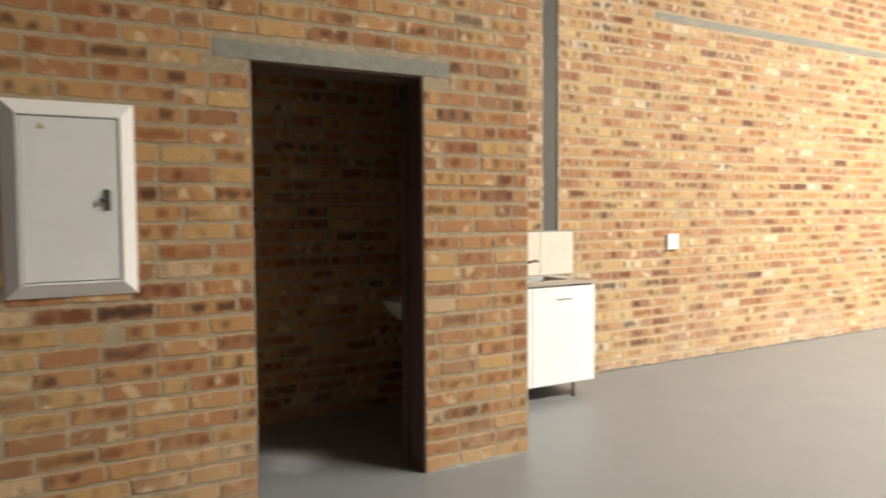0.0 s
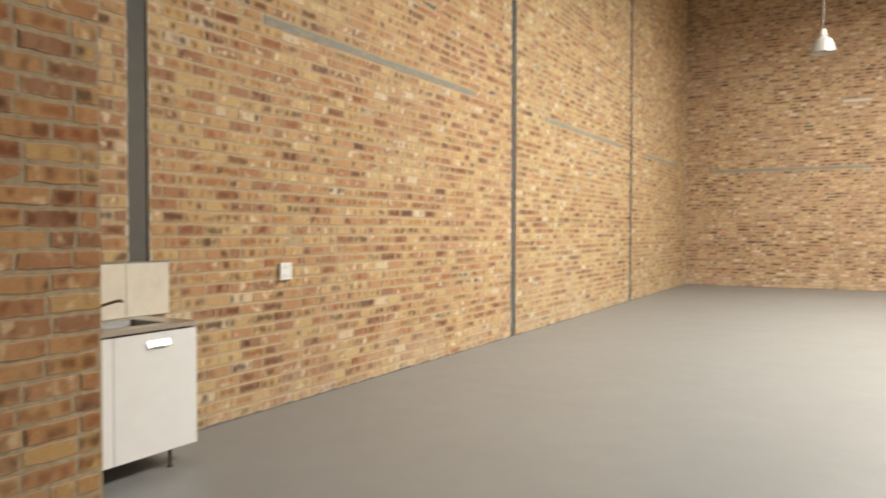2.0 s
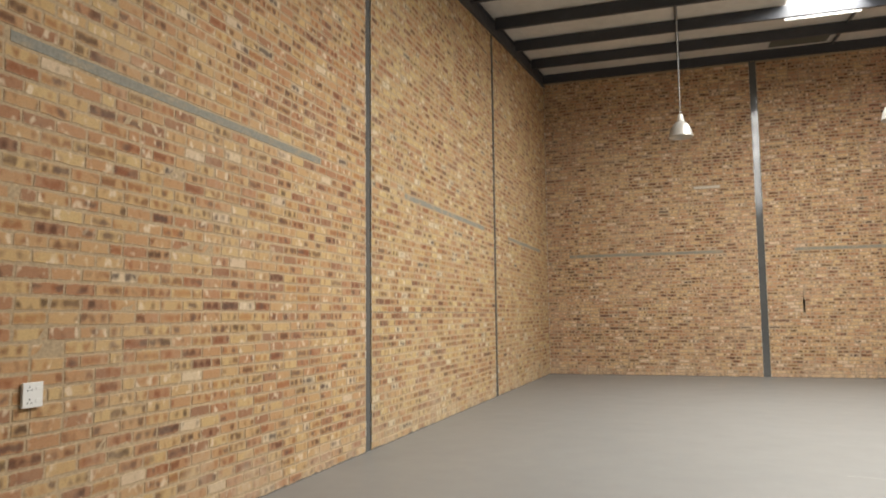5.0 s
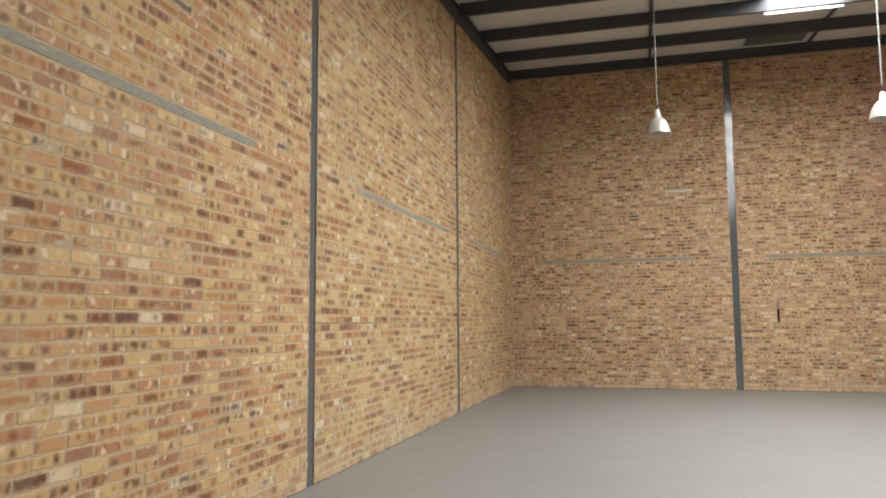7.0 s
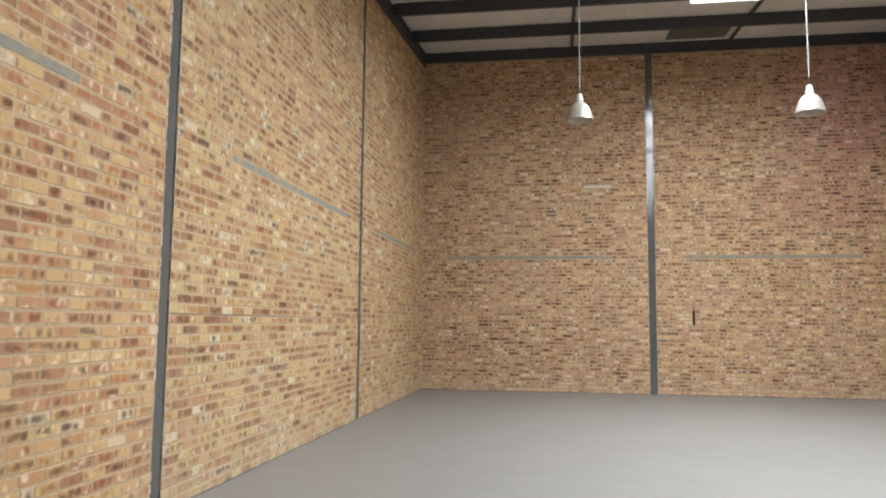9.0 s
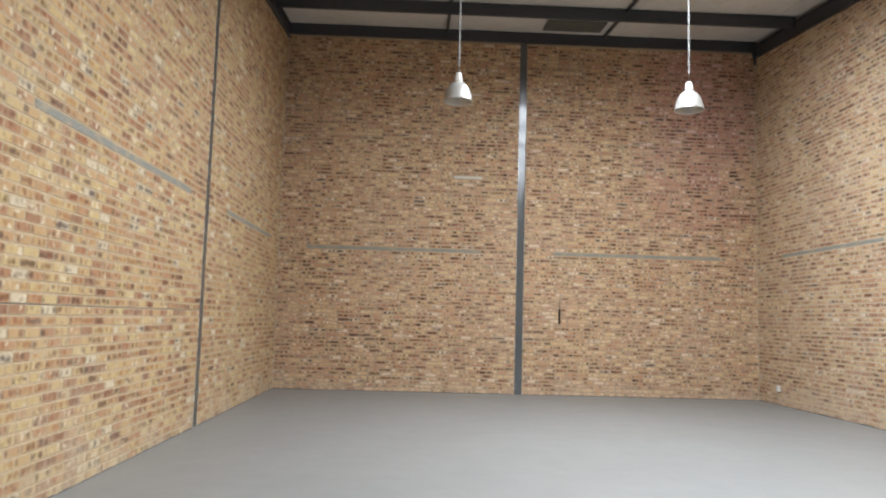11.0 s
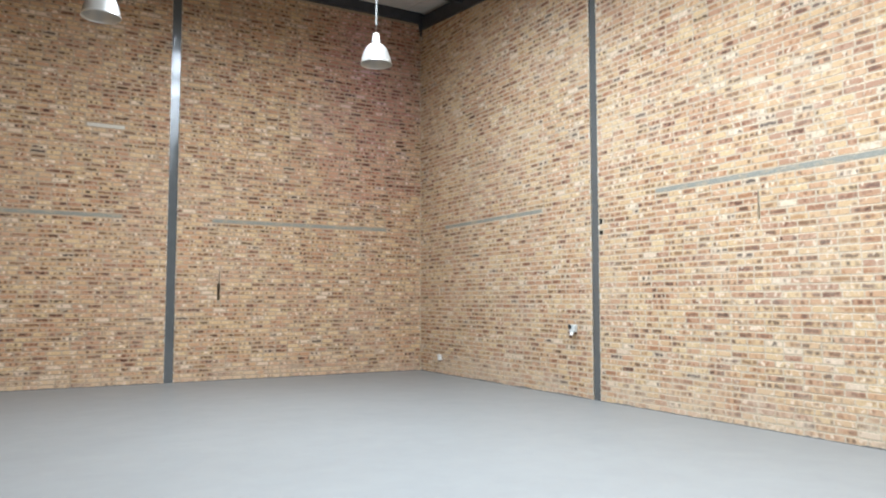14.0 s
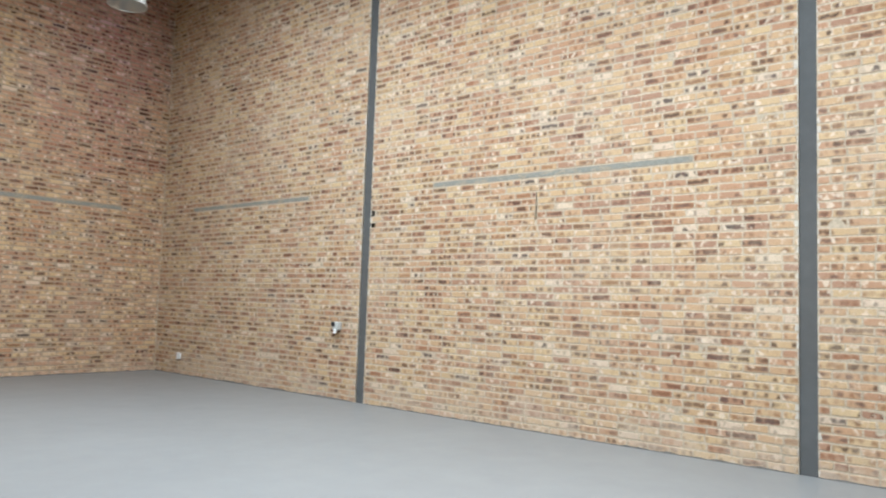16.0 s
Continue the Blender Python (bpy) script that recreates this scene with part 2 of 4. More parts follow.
c_ = mix(ns_, ls_, 1.0, c_, ramp(ns_, ls_, grain(ns_, ls_, place(ns_, ls_), 40.0, 4.0, 0.6), [(0.3, 0.8), (0.7, 1.15)]), "MULTIPLY")
ls_.new(c_, b_.inputs["Base Color"])
b_.inputs["Roughness"].default_value = 0.9
relief(ns_, ls_, b_, grain(ns_, ls_, place(ns_, ls_), 50.0, 4.0, 0.6), 0.5, 0.004)
FLOOR = plain("floor_screed", (0.236, 0.24, 0.2355), 0.42, 0, 0.03, 4.0, 0.04, 0.035, 60, (1, 1, 1), 0.02)
# pool of daylight just inside the doorway, painted into the floor colour
ns_, ls_ = FLOOR.node_tree.nodes, FLOOR.node_tree.links
b_ = ns_["Principled BSDF"]
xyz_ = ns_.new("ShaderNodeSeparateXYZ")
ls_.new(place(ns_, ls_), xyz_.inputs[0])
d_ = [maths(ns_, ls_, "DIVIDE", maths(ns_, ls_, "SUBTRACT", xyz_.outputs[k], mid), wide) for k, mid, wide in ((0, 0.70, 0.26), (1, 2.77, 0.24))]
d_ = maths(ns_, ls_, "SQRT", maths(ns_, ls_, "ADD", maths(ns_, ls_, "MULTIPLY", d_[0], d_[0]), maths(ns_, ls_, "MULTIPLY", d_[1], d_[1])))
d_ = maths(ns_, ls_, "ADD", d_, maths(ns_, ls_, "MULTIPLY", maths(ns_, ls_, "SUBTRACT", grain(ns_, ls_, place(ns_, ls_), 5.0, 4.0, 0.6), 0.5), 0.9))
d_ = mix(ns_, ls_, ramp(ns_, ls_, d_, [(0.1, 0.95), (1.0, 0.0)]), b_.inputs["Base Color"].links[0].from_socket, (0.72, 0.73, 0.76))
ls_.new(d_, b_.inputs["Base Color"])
STEEL_PAINT = plain("grey_steel_paint", (0.107, 0.110, 0.109), 0.135, 0, 0.06, 7, 0.0, 0.06)
ROOF_PAINT = plain("dark_roof_steel", (0.040, 0.043, 0.051), 0.5, 0, 0.12, 10)
SHEET = plain("roof_lining", (0.62, 0.605, 0.57), 0.6, 0, 0.07, 6, 0.1, 0.08, 40)
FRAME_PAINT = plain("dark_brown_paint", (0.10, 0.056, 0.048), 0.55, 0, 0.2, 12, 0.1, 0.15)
VENT = plain("dark_patch", (0.10, 0.105, 0.09), 0.7, 0, 0.1, 9)
WHITE_PAINT = plain("white_enamel", (0.82, 0.81, 0.78), 0.38, 0, 0.03, 8, 0.0, 0.02)
BOARD_GREY = plain("pale_grey_enamel", (0.72, 0.72, 0.69), 0.42, 0, 0.03, 8, 0.04, 0.02)
PLUG_GREY = plain("grey_plastic", (0.55, 0.56, 0.53), 0.45, 0, 0.04, 20)
MELAMINE = plain("white_melamine", (0.87, 0.88, 0.88), 0.34, 0, 0.02, 8)
TILE = plain("cream_tile", (0.75, 0.695, 0.59), 0.3, 0, 0.05, 14, 0.0, 0.05)
INOX = plain("brushed_steel", (0.48, 0.46, 0.43), 0.33, 1.0, 0.10, 40, 0.05, 0.0, None, (1, 12, 12))
INOX_DULL = plain("dull_steel", (0.22, 0.215, 0.205), 0.5, 0.8, 0.10, 40)
ALU = plain("spun_aluminium", (0.54, 0.52, 0.485), 0.29, 0.5, 0.03, 30, 0.0, 0.03, None, (1, 1, 1), 0.015)
ALU_BRIGHT = plain("bright_aluminium", (0.72, 0.72, 0.71), 0.30, 0.7, 0.03, 20)
HOUSING = plain("off_white_enamel", (0.60, 0.58, 0.54), 0.4, 0, 0.04, 12)
PLASTIC = plain("white_plastic", (0.82, 0.82, 0.80), 0.35, 0, 0.02, 10)
LEG = plain("brown_leg", (0.09, 0.07, 0.055), 0.5, 0.3, 0.15, 40)
HANDLE_GREY = plain("worn_grey_metal", (0.11, 0.11, 0.105), 0.4, 0.6, 0.15, 40)
DARK = plain("black_plastic", (0.03, 0.03, 0.032), 0.45, 0, 0.1, 20)
BRASS = plain("aged_brass", (0.20, 0.12, 0.06), 0.4, 0.8, 0.15, 60)
CHINA = plain("white_china", (0.82, 0.82, 0.80), 0.12, 0, 0.02, 8)
CORD = plain("pale_cord", (0.22, 0.215, 0.205), 0.6, 0, 0.08, 60)
YELLOW = plain("yellow_sticker", (0.42, 0.36, 0.16), 0.5, 0, 0.05, 30)
STAIN = plain("rust_stain", (0.10, 0.05, 0.03), 0.9, 0, 0.3, 40)
SCRATCH = plain("pale_scratch", (0.55, 0.55, 0.53), 0.6, 0, 0.1, 30)
EARTH = plain("yard_paving", (0.22, 0.21, 0.19), 0.9, 0, 0.15, 3, 0.2, 0.2)
POLY = plain("translucent_sheet", (0.85, 0.87, 0.88), 0.5, 0, 0.02, 5)

# ---- building helpers ----


def box(bm, x0, x1, y0, y1, z0, z1, bevel=0.0, segments=2):
    v = [bm.verts.new((x, y, z)) for z in (z0, z1) for y in (y0, y1) for x in (x0, x1)]
    faces = [bm.faces.new([v[i] for i in q]) for q in ((0, 2, 3, 1), (4, 5, 7, 6), (0, 1, 5, 4), (2, 6, 7, 3), (0, 4, 6, 2), (1, 3, 7, 5))]
    if bevel:
        edges = list({e for f in faces for e in f.edges})
        bmesh.ops.bevel(bm, geom=edges, offset=bevel, segments=segments, profile=0.5, affect="EDGES")
    return v


def lathe(bm, profile, centre, n=32, axis="z"):
    """Turns (radius, height) pairs round an axis through centre."""
    rings = []
    for r, h in profile:
        ring = []
        for i in range(n):
            a = 2 * math.pi * i / n
            p = (r * math.cos(a), r * math.sin(a), h) if axis == "z" else (h, r * math.cos(a), r * math.sin(a))
            ring.append(bm.verts.new(Vector(centre) + Vector(p)))
        rings.append(ring)
    for a, b in zip(rings, rings[1:]):
        for i in range(n):
            bm.faces.new((a[i], a[(i + 1) % n], b[(i + 1) % n], b[i]))
    for ring, flip in ((rings[0], True), (rings[-1], False)):
        if (ring[0].co - ring[n // 2].co).length < 0.008:
            bm.faces.new(ring[::-1] if flip else ring)
    return rings


def pipe(bm, points, r, n=10):
    """A round tube along points."""
    rings = []
    for i, p in enumerate(points):
        a, b = Vector(points[max(i - 1, 0)]), Vector(points[min(i + 1, len(points) - 1)])
        q = (b - a).to_track_quat("Z", "Y")
        rings.append([bm.verts.new(Vector(p) + q @ Vector((r * math.cos(2 * math.pi * k / n), r * math.sin(2 * math.pi * k / n), 0))) for k in range(n)])
    for a, b in zip(rings, rings[1:]):
        for k in range(n):
            bm.faces.new((a[k], a[(k + 1) % n], b[(k + 1) % n], b[k]))
    bm.faces.new(rings[0][::-1])
    bm.faces.new(rings[-1])


def finish(bm, name, material, smooth=False):
    bmesh.ops.recalc_face_normals(bm, faces=bm.faces)
    me = bpy.data.meshes.new(name)
    bm.to_mesh(me)
    bm.free()
    me.materials.append(material)
    if smooth:
        for p in me.polygons:
            p.use_smooth = True
    return me


def part(name, bm, material, parent=None, label="", smooth=False):
    """Links a bmesh as one mesh object, under a thing or a part where one is given."""
    ob = new(name, finish(bm, name, material, smooth))
    if parent is not None:
        ob.parent = parent
        ob.matrix_parent_inverse = parent.matrix_world.inverted()
    return tagged(ob, label)


def thing(name, at, label, category, group="", kind=""):
    ob = new(name)
    ob.empty_display_size = 0.1
    ob.matrix_world = Matrix.Translation(at)
    bpy.context.view_layer.update()
    return tagged(ob, label, category, group, kind)


def one_box(name, dims, material, parent=None, label="", bevel=0.0):
    bm = bmesh.new()
    box(bm, *dims, bevel=bevel)
    return part(name, bm, material, parent, label)


def structure(ob, label, category):
    return tagged(ob, label, category, "", "structure")


# ---- ground, floor, roof ----
bm = bmesh.new()
box(bm, -400, 400, -400, 400, -0.32, -0.12)
structure(part("ground", bm, EARTH), "plain grey paved yard outside the hall", "ground")
bm = bmesh.new()
box(bm, -0.33, WIDE + 0.33, SOUTH - 0.3, FAR + 0.33, -0.118, 0.0)
floor = structure(part("floor", bm, FLOOR), "smooth grey power-floated concrete floor with faint stains and a painted pool of light", "floor")
# pale scratches dragged across the floor
for x0, x1, y0, y1, w in ((4.20, 4.95, 7.856, 7.80, 0.005), (4.64, 5.06, 10.89, 10.775, 0.007)):
    bm = bmesh.new()
    last = None
    for k in range(13):
        q = k / 12
        x, y, half = x0 + (x1 - x0) * q, y0 + (y1 - y0) * q + 0.015 * math.sin(q * 2.6), w * (0.35 + 0.65 * math.sin(math.pi * q)) / 2
        ring = [bm.verts.new(p) for p in ((x, y - half, 0.0002), (x, y - half, 0.0008), (x, y + half, 0.0008), (x, y + half, 0.0002))]
        if last:
            for c in range(4):
                bm.faces.new((last[c], last[(c + 1) % 4], ring[(c + 1) % 4], ring[c]))
        last = ring
    part("scratch", bm, SCRATCH, floor, "thin pale scratch")


def roof_panel(bm, x0, x1, y0, y1, lift, thick=0.02):
    v = box(bm, x0, x1, y0, y1, 0, thick)
    for q in v:
        q.co.z += roof_z(q.co.y) + lift


SHEET_LIFT = 0.285
bm = bmesh.new()
x = -0.33
while x < WIDE + 0.33:
    x2 = min(x + 0.66, WIDE + 0.33)
    ends = [SOUTH - 0.3, *[v for q in SKY_Y for v in q], FAR + 0.33]
    for xa, xb, cuts in ((x, min(x2, SKY_X[0]), [ends[0], ends[-1]]), (max(x, SKY_X[1]), x2, [ends[0], ends[-1]]), (max(x, SKY_X[0]), min(x2, SKY_X[1]), ends)):
        for ya, yb in zip(cuts[::2], cuts[1::2]):
            if xb - xa > 0.01:
                roof_panel(bm, xa + 0.001, xb - 0.001, ya, yb, SHEET_LIFT + 0.003 * (int(x / 0.66) % 2))
    # standing lap between two sheets
    if not SKY_X[0] - 0.05 < x < SKY_X[1] + 0.05:
        roof_panel(bm, x - 0.012, x + 0.012, SOUTH - 0.3, FAR + 0.33, SHEET_LIFT - 0.009, 0.008)
    x = x2
structure(part("ceiling", bm, SHEET), "pale grey lining sheets under a sloping steel roof", "ceiling")

for y0, y1 in SKY_Y:
    bm = bmesh.new()
    roof_panel(bm, SKY_X[0] - 0.08, SKY_X[1] + 0.08, y0 - 0.08, y1 + 0.08, SHEET_LIFT + 0.06, 0.006)
    structure(part("roof_light", bm, POLY), "bright translucent roof sheet letting daylight in", "skylight")
# white plate added to stand for the glare where the roof light ends
structure(one_box("roof_glare_plate", (SKY_X[0], SKY_X[1], 18.486, 18.494, roof_z(18.5) + 0.045, roof_z(18.5) + 0.275), WHITE_PAINT), "white plate added for the daylight glare at the end of the roof light", "flashing")

for i in range(14):
    y = 19.94 - 1.695 * i
    if y < SOUTH + 0.3:
        break
    bm = bmesh.new()
    # lipped channel: web, two flanges, lips
    for dims in ((0.07, WIDE - 0.07, y, y + 0.006, 0.05, 0.275), (0.07, WIDE - 0.07, y + 0.006, y + 0.07, 0.05, 0.056),
                 (0.07, WIDE - 0.07, y + 0.006, y + 0.07, 0.269, 0.275), (0.07, WIDE - 0.07, y + 0.064, y + 0.07, 0.056, 0.075)):
        for q in box(bm, *dims):
            q.co.z += roof_z(y)
    structure(part("roof_purlin", bm, ROOF_PAINT), "dark charcoal steel purlin under the roof sheets", "purlin")

bm = bmesh.new()
for dims in ((0.0, WIDE, FAR - 0.09, FAR - 0.004, 7.372, 7.38), (0.0, WIDE, FAR - 0.09, FAR - 0.082, 7.38, 7.59), (0.0, WIDE, FAR - 0.08, FAR - 0.004, 7.58, 7.59)):
    box(bm, *dims)
structure(part("roof_beam", bm, ROOF_PAINT), "dark charcoal steel beam along the top of the brick wall", "beam")
for x0, x1 in ((0.0, 0.065), (WIDE - 0.065, WIDE)):
    bm = bmesh.new()
    a = x0 if x0 == 0 else x1
    s = 1 if x0 == 0 else -1
    for xa, xb, za, zb in ((a + s * 0.003, a + s * 0.012, 0, 0.28), (a + s * 0.012, a + s * 0.065, 0, 0.01), (a + s * 0.012, a + s * 0.065, 0.27, 0.28)):
        for q in box(bm, min(xa, xb), max(xa, xb), SOUTH, FAR - 0.1, za, zb):
            q.co.z += roof_z(q.co.y) - (0.045 if x0 == 0 else 0.075)
    structure(part("roof_rafter", bm, ROOF_PAINT), "dark charcoal steel rafter along the head of the brick wall", "rafter")
# end cleat where the rafter meets the far wall
bm = bmesh.new()
for q in box(bm, WIDE - 0.075, WIDE - 0.004, FAR - 0.10, FAR - 0.004, 7.10, 7.37):
    if q.co.z < 7.2:
        q.co.x, q.co.y = max(q.co.x, WIDE - 0.03), max(q.co.y, FAR - 0.04)
structure(part("roof_cleat", bm, ROOF_PAINT), "dark steel cleat tapering down in the corner under the beam", "cleat")
# thin rods tying the purlins
for x in (3.32, 6.655):
    bm = bmesh.new()
    v = box(bm, x - 0.028, x + 0.028, SOUTH + 0.2, FAR - 0.1, 0.225, 0.262)
    for q in v:
        q.co.z += roof_z(q.co.y)
    structure(part("roof_tie", bm, ROOF_PAINT), "thin dark steel tie running up the roof between the purlins", "tie")
bm = bmesh.new()
roof_panel(bm, 5.30, 6.50, 20.75, 21.42, SHEET_LIFT - 0.03, 0.02)
structure(part("roof_patch", bm, VENT), "dark rectangular patch let into the pale roof lining", "roof patch")


# ---- steel columns ----
def column(u, axis, plane, out, top, width=0.15):
    """An I-section upright between two brick panels, its flange flush with the bricks."""
    bm = bmesh.new()
    for ua, ub, da, db in ((-width / 2, width / 2, -0.028, -0.013), (-0.005, 0.005, -0.19, -0.028), (-width / 2, width / 2, -0.20, -0.19)):
        d0, d1 = sorted((plane + out * da, plane + out * db))
        if axis == "y":
            box(bm, d0, d1, u + ua, u + ub, 0.0, top, bevel=0.0015, segments=1)
        else:
            box(bm, u + ua, u + ub, d0, d1, 0.0, top, bevel=0.0015, segments=1)
    return structure(part("steel_column", bm, STEEL_PAINT), "grey painted steel column set flush in the brickwork", "column")


WEST_COLS, EAST_COLS = (5.118, 10.878, 16.525), (16.322, 10.678, 5.03)
for y in WEST_COLS:
    column(y, "y", 0.0, 1, roof_z(y) - 0.03)
for y in EAST_COLS:
    column(y, "y", WIDE, -1, roof_z(y) - 0.03)
column(4.968, "x", FAR, -1, 7.37)

# ---- things: toilet block front ----
BLOCK = 1.28  # face of the block wall


def bezel(name, y0, y1, z0, z1, w, x0, x1, parent, material):
    """A sloping picture-frame surround of four mitred strips in one mesh."""
    bm = bmesh.new()
    prof = ((0.0, x0), (0.002, x0 + 0.008), (w - 0.006, x1), (w, x1 - 0.001), (w, x0))
    loops = []
    for inset, x in prof:
        loops.append([bm.verts.new((x, y, z)) for y, z in ((y0 + inset, z0 + inset), (y1 - inset, z0 + inset), (y1 - inset, z1 - inset), (y0 + inset, z1 - inset))])
    for a, b in zip(loops, loops[1:]):
        for i in range(4):
            bm.faces.new((a[i], a[(i + 1) % 4], b[(i + 1) % 4], b[i]))
    return part(name, bm, material, parent)


board = thing("distribution_board", (BLOCK, 1.69, 1.02), "pale grey steel distribution board with a sloping frame on brick wall", "electrical panel")
bezel("frame", 1.449, 1.926, 1.018, 1.786, 0.062, BLOCK, BLOCK + 0.045, board, WHITE_PAINT)
bm = bmesh.new()
box(bm, BLOCK - 0.02, BLOCK + 0.038, 1.5145, 1.8605, 1.0835, 1.7205, bevel=0.003)
door = part("door", bm, BOARD_GREY, board)
bm = bmesh.new()
box(bm, BLOCK + 0.038, BLOCK + 0.044, 1.802, 1.828, 1.358, 1.442, bevel=0.003)
box(bm, BLOCK + 0.044, BLOCK + 0.062, 1.786, 1.822, 1.394, 1.408, bevel=0.004)
part("handle", bm, HANDLE_GREY, door, "small dark grey turn handle")
bm = bmesh.new()
tri = [bm.verts.new((BLOCK + x, y, z)) for x in (0.0382, 0.0392) for y, z in ((1.572, 1.672), (1.602, 1.672), (1.587, 1.698))]
for q in ((0, 1, 2), (5, 4, 3), (0, 3, 4, 1), (1, 4, 5, 2), (2, 5, 3, 0)):
    bm.faces.new([tri[i] for i in q])
part("warning_sticker", bm, YELLOW, door, "small yellow triangular warning sticker")

# washbasin inside the dark room
basin = thing("washbasin", (0.29, 3.78, 0.62), "small white china washbasin on the wall of a dark room", "washbasin")
bm = bmesh.new()
bx, by = 0.29, 3.70
outer = []
for s, z in ((0.36, 0.625), (0.66, 0.65), (0.90, 0.71), (1.0, 0.755), (1.0, 0.775), (0.90, 0.775), (0.82, 0.74), (0.55, 0.69), (0.15, 0.675)):
    ring = []
    for k in range(28):
        a = 2 * math.pi * k / 28
        ring.append(bm.verts.new((bx + 0.21 * s * math.cos(a), min(by + 0.15 * s * math.sin(a) + 0.05 * (1 - s), 3.805), z)))
    outer.append(ring)
for a, b in zip(outer, outer[1:]):
    for k in range(28):
        bm.faces.new((a[k], a[(k + 1) % 28], b[(k + 1) % 28], b[k]))
bm.faces.new(outer[0][::-1])
bm.faces.new(outer[-1])
part("bowl", bm, CHINA, basin, smooth=True)
one_box("back_ledge", (bx - 0.18, bx + 0.18, 3.735, 3.815, 0.73, 0.785), CHINA, basin, bevel=0.012)
bm = bmesh.new()
pipe(bm, [(bx, 3.765, 0.782), (bx, 3.765, 0.86), (bx, 3.725, 0.875), (bx, 3.685, 0.865)], 0.010)
part("tap", bm, INOX, basin, "chrome tap", smooth=True)

# ---- sink corner ----
CAB_X, CAB_Y0, CAB_Y1 = 0.493, 4.00, 5.131
unit = thing("sink_cabinet", (0.25, 4.56, 0.0), "white melamine sink cabinet on dark legs against brick wall", "cabinet")
bm = bmesh.new()
box(bm, 0.03, CAB_X - 0.02, CAB_Y1 - 0.018, CAB_Y1 - 0.002, 0.113, 0.812)
box(bm, 0.03, CAB_X - 0.02, CAB_Y0, CAB_Y0 + 0.016, 0.113, 0.812)
box(bm, 0.03, CAB_X - 0.02, CAB_Y0 + 0.016, CAB_Y1 - 0.018, 0.113, 0.130)
box(bm, 0.03, 0.038, CAB_Y0 + 0.016, CAB_Y1 - 0.018, 0.130, 0.812)
part("body", bm, MELAMINE, unit)
for y0, y1 in ((4.567, CAB_Y1), (CAB_Y0, 4.562)):
    d = one_box("door", (CAB_X - 0.018, CAB_X, y0, y1, 0.113, 0.804), MELAMINE, unit, bevel=0.0015)
    yc = 4.857 if y0 > 4.3 else 4.28
    bm = bmesh.new()
    prof = ((CAB_X, 0.758), (CAB_X + 0.003, 0.760), (CAB_X + 0.019, 0.730), (CAB_X + 0.017, 0.725), (CAB_X + 0.014, 0.727), (CAB_X, 0.750))
    ends = [[bm.verts.new((x, y, z)) for x, z in prof] for y in (yc - 0.074, yc + 0.074)]
    for k in range(len(prof)):
        bm.faces.new((ends[0][k], ends[0][k - 1], ends[1][k - 1], ends[1][k]))
    bm.faces.new(ends[0])
    bm.faces.new(ends[1][::-1])
    part("handle", bm, ALU_BRIGHT, d, "bright sloping metal pull handle")
for x in (0.07, 0.455):
    for y in (4.06, 4.962):
        bm = bmesh.new()
        lathe(bm, ((0.001, 0.0), (0.017, 0.0), (0.017, 0.010), (0.0105, 0.016), (0.0105, 0.105), (0.020, 0.113), (0.001, 0.113)), (x, y, 0.0), 14)
        part("leg", bm, LEG, unit, "dark round leg", smooth=False)

top = thing("kitchen_sink", (0.25, 4.56, 0.813), "brushed stainless steel sink top with a sunk bowl", "sink")
BOWL = (0.10, 0.40, 4.60, 4.98)
bm = bmesh.new()
for dims in ((0.028, BOWL[0], CAB_Y0, CAB_Y1 + 0.006), (BOWL[1], CAB_X + 0.012, CAB_Y0, CAB_Y1 + 0.006),
             (BOWL[0], BOWL[1], CAB_Y0, BOWL[2]), (BOWL[0], BOWL[1], BOWL[3], CAB_Y1 + 0.006)):
    box(bm, *dims, 0.836, 0.842)
box(bm, CAB_X + 0.004, CAB_X + 0.012, CAB_Y0, CAB_Y1 + 0.006, 0.817, 0.836)
box(bm, 0.028, CAB_X + 0.004, CAB_Y1 - 0.001, CAB_Y1 + 0.006, 0.814, 0.836)
part("worktop", bm, INOX, top)
bm = bmesh.new()
x0, x1, y0, y1 = BOWL
rings = []
for inset, z in ((0.0, 0.839), (0.012, 0.80), (0.03, 0.70), (0.06, 0.685)):
    rings.append([bm.verts.new(p) for p in ((x0 + inset, y0 + inset, z), (x1 - inset, y0 + inset, z), (x1 - inset, y1 - inset, z), (x0 + inset, y1 - inset, z))])
for a, b in zip(rings, rings[1:]):
    for i in range(4):
        bm.faces.new((a[i], a[(i + 1) % 4], b[(i + 1) % 4], b[i]))
bm.faces.new(rings[-1])
part("bowl", bm, INOX_DULL, top, "dull grey sunk bowl")

splash = thing("splashback", (0.012, 4.7, 0.86), "cream tiled splashback fixed to brick wall above sink", "splashback")
for y0, y1 in ((4.0, 4.325), (4.329, 4.664), (4.668, 5.003), (5.007, 5.330)):
    one_box("tile", (0.003, 0.022, y0, y1, 0.8425, 1.174), TILE, splash, bevel=0.002)
one_box("edge_strip", (0.003, 0.018, 4.0, 5.334, 1.1745, 1.186), CONCRETE, splash)

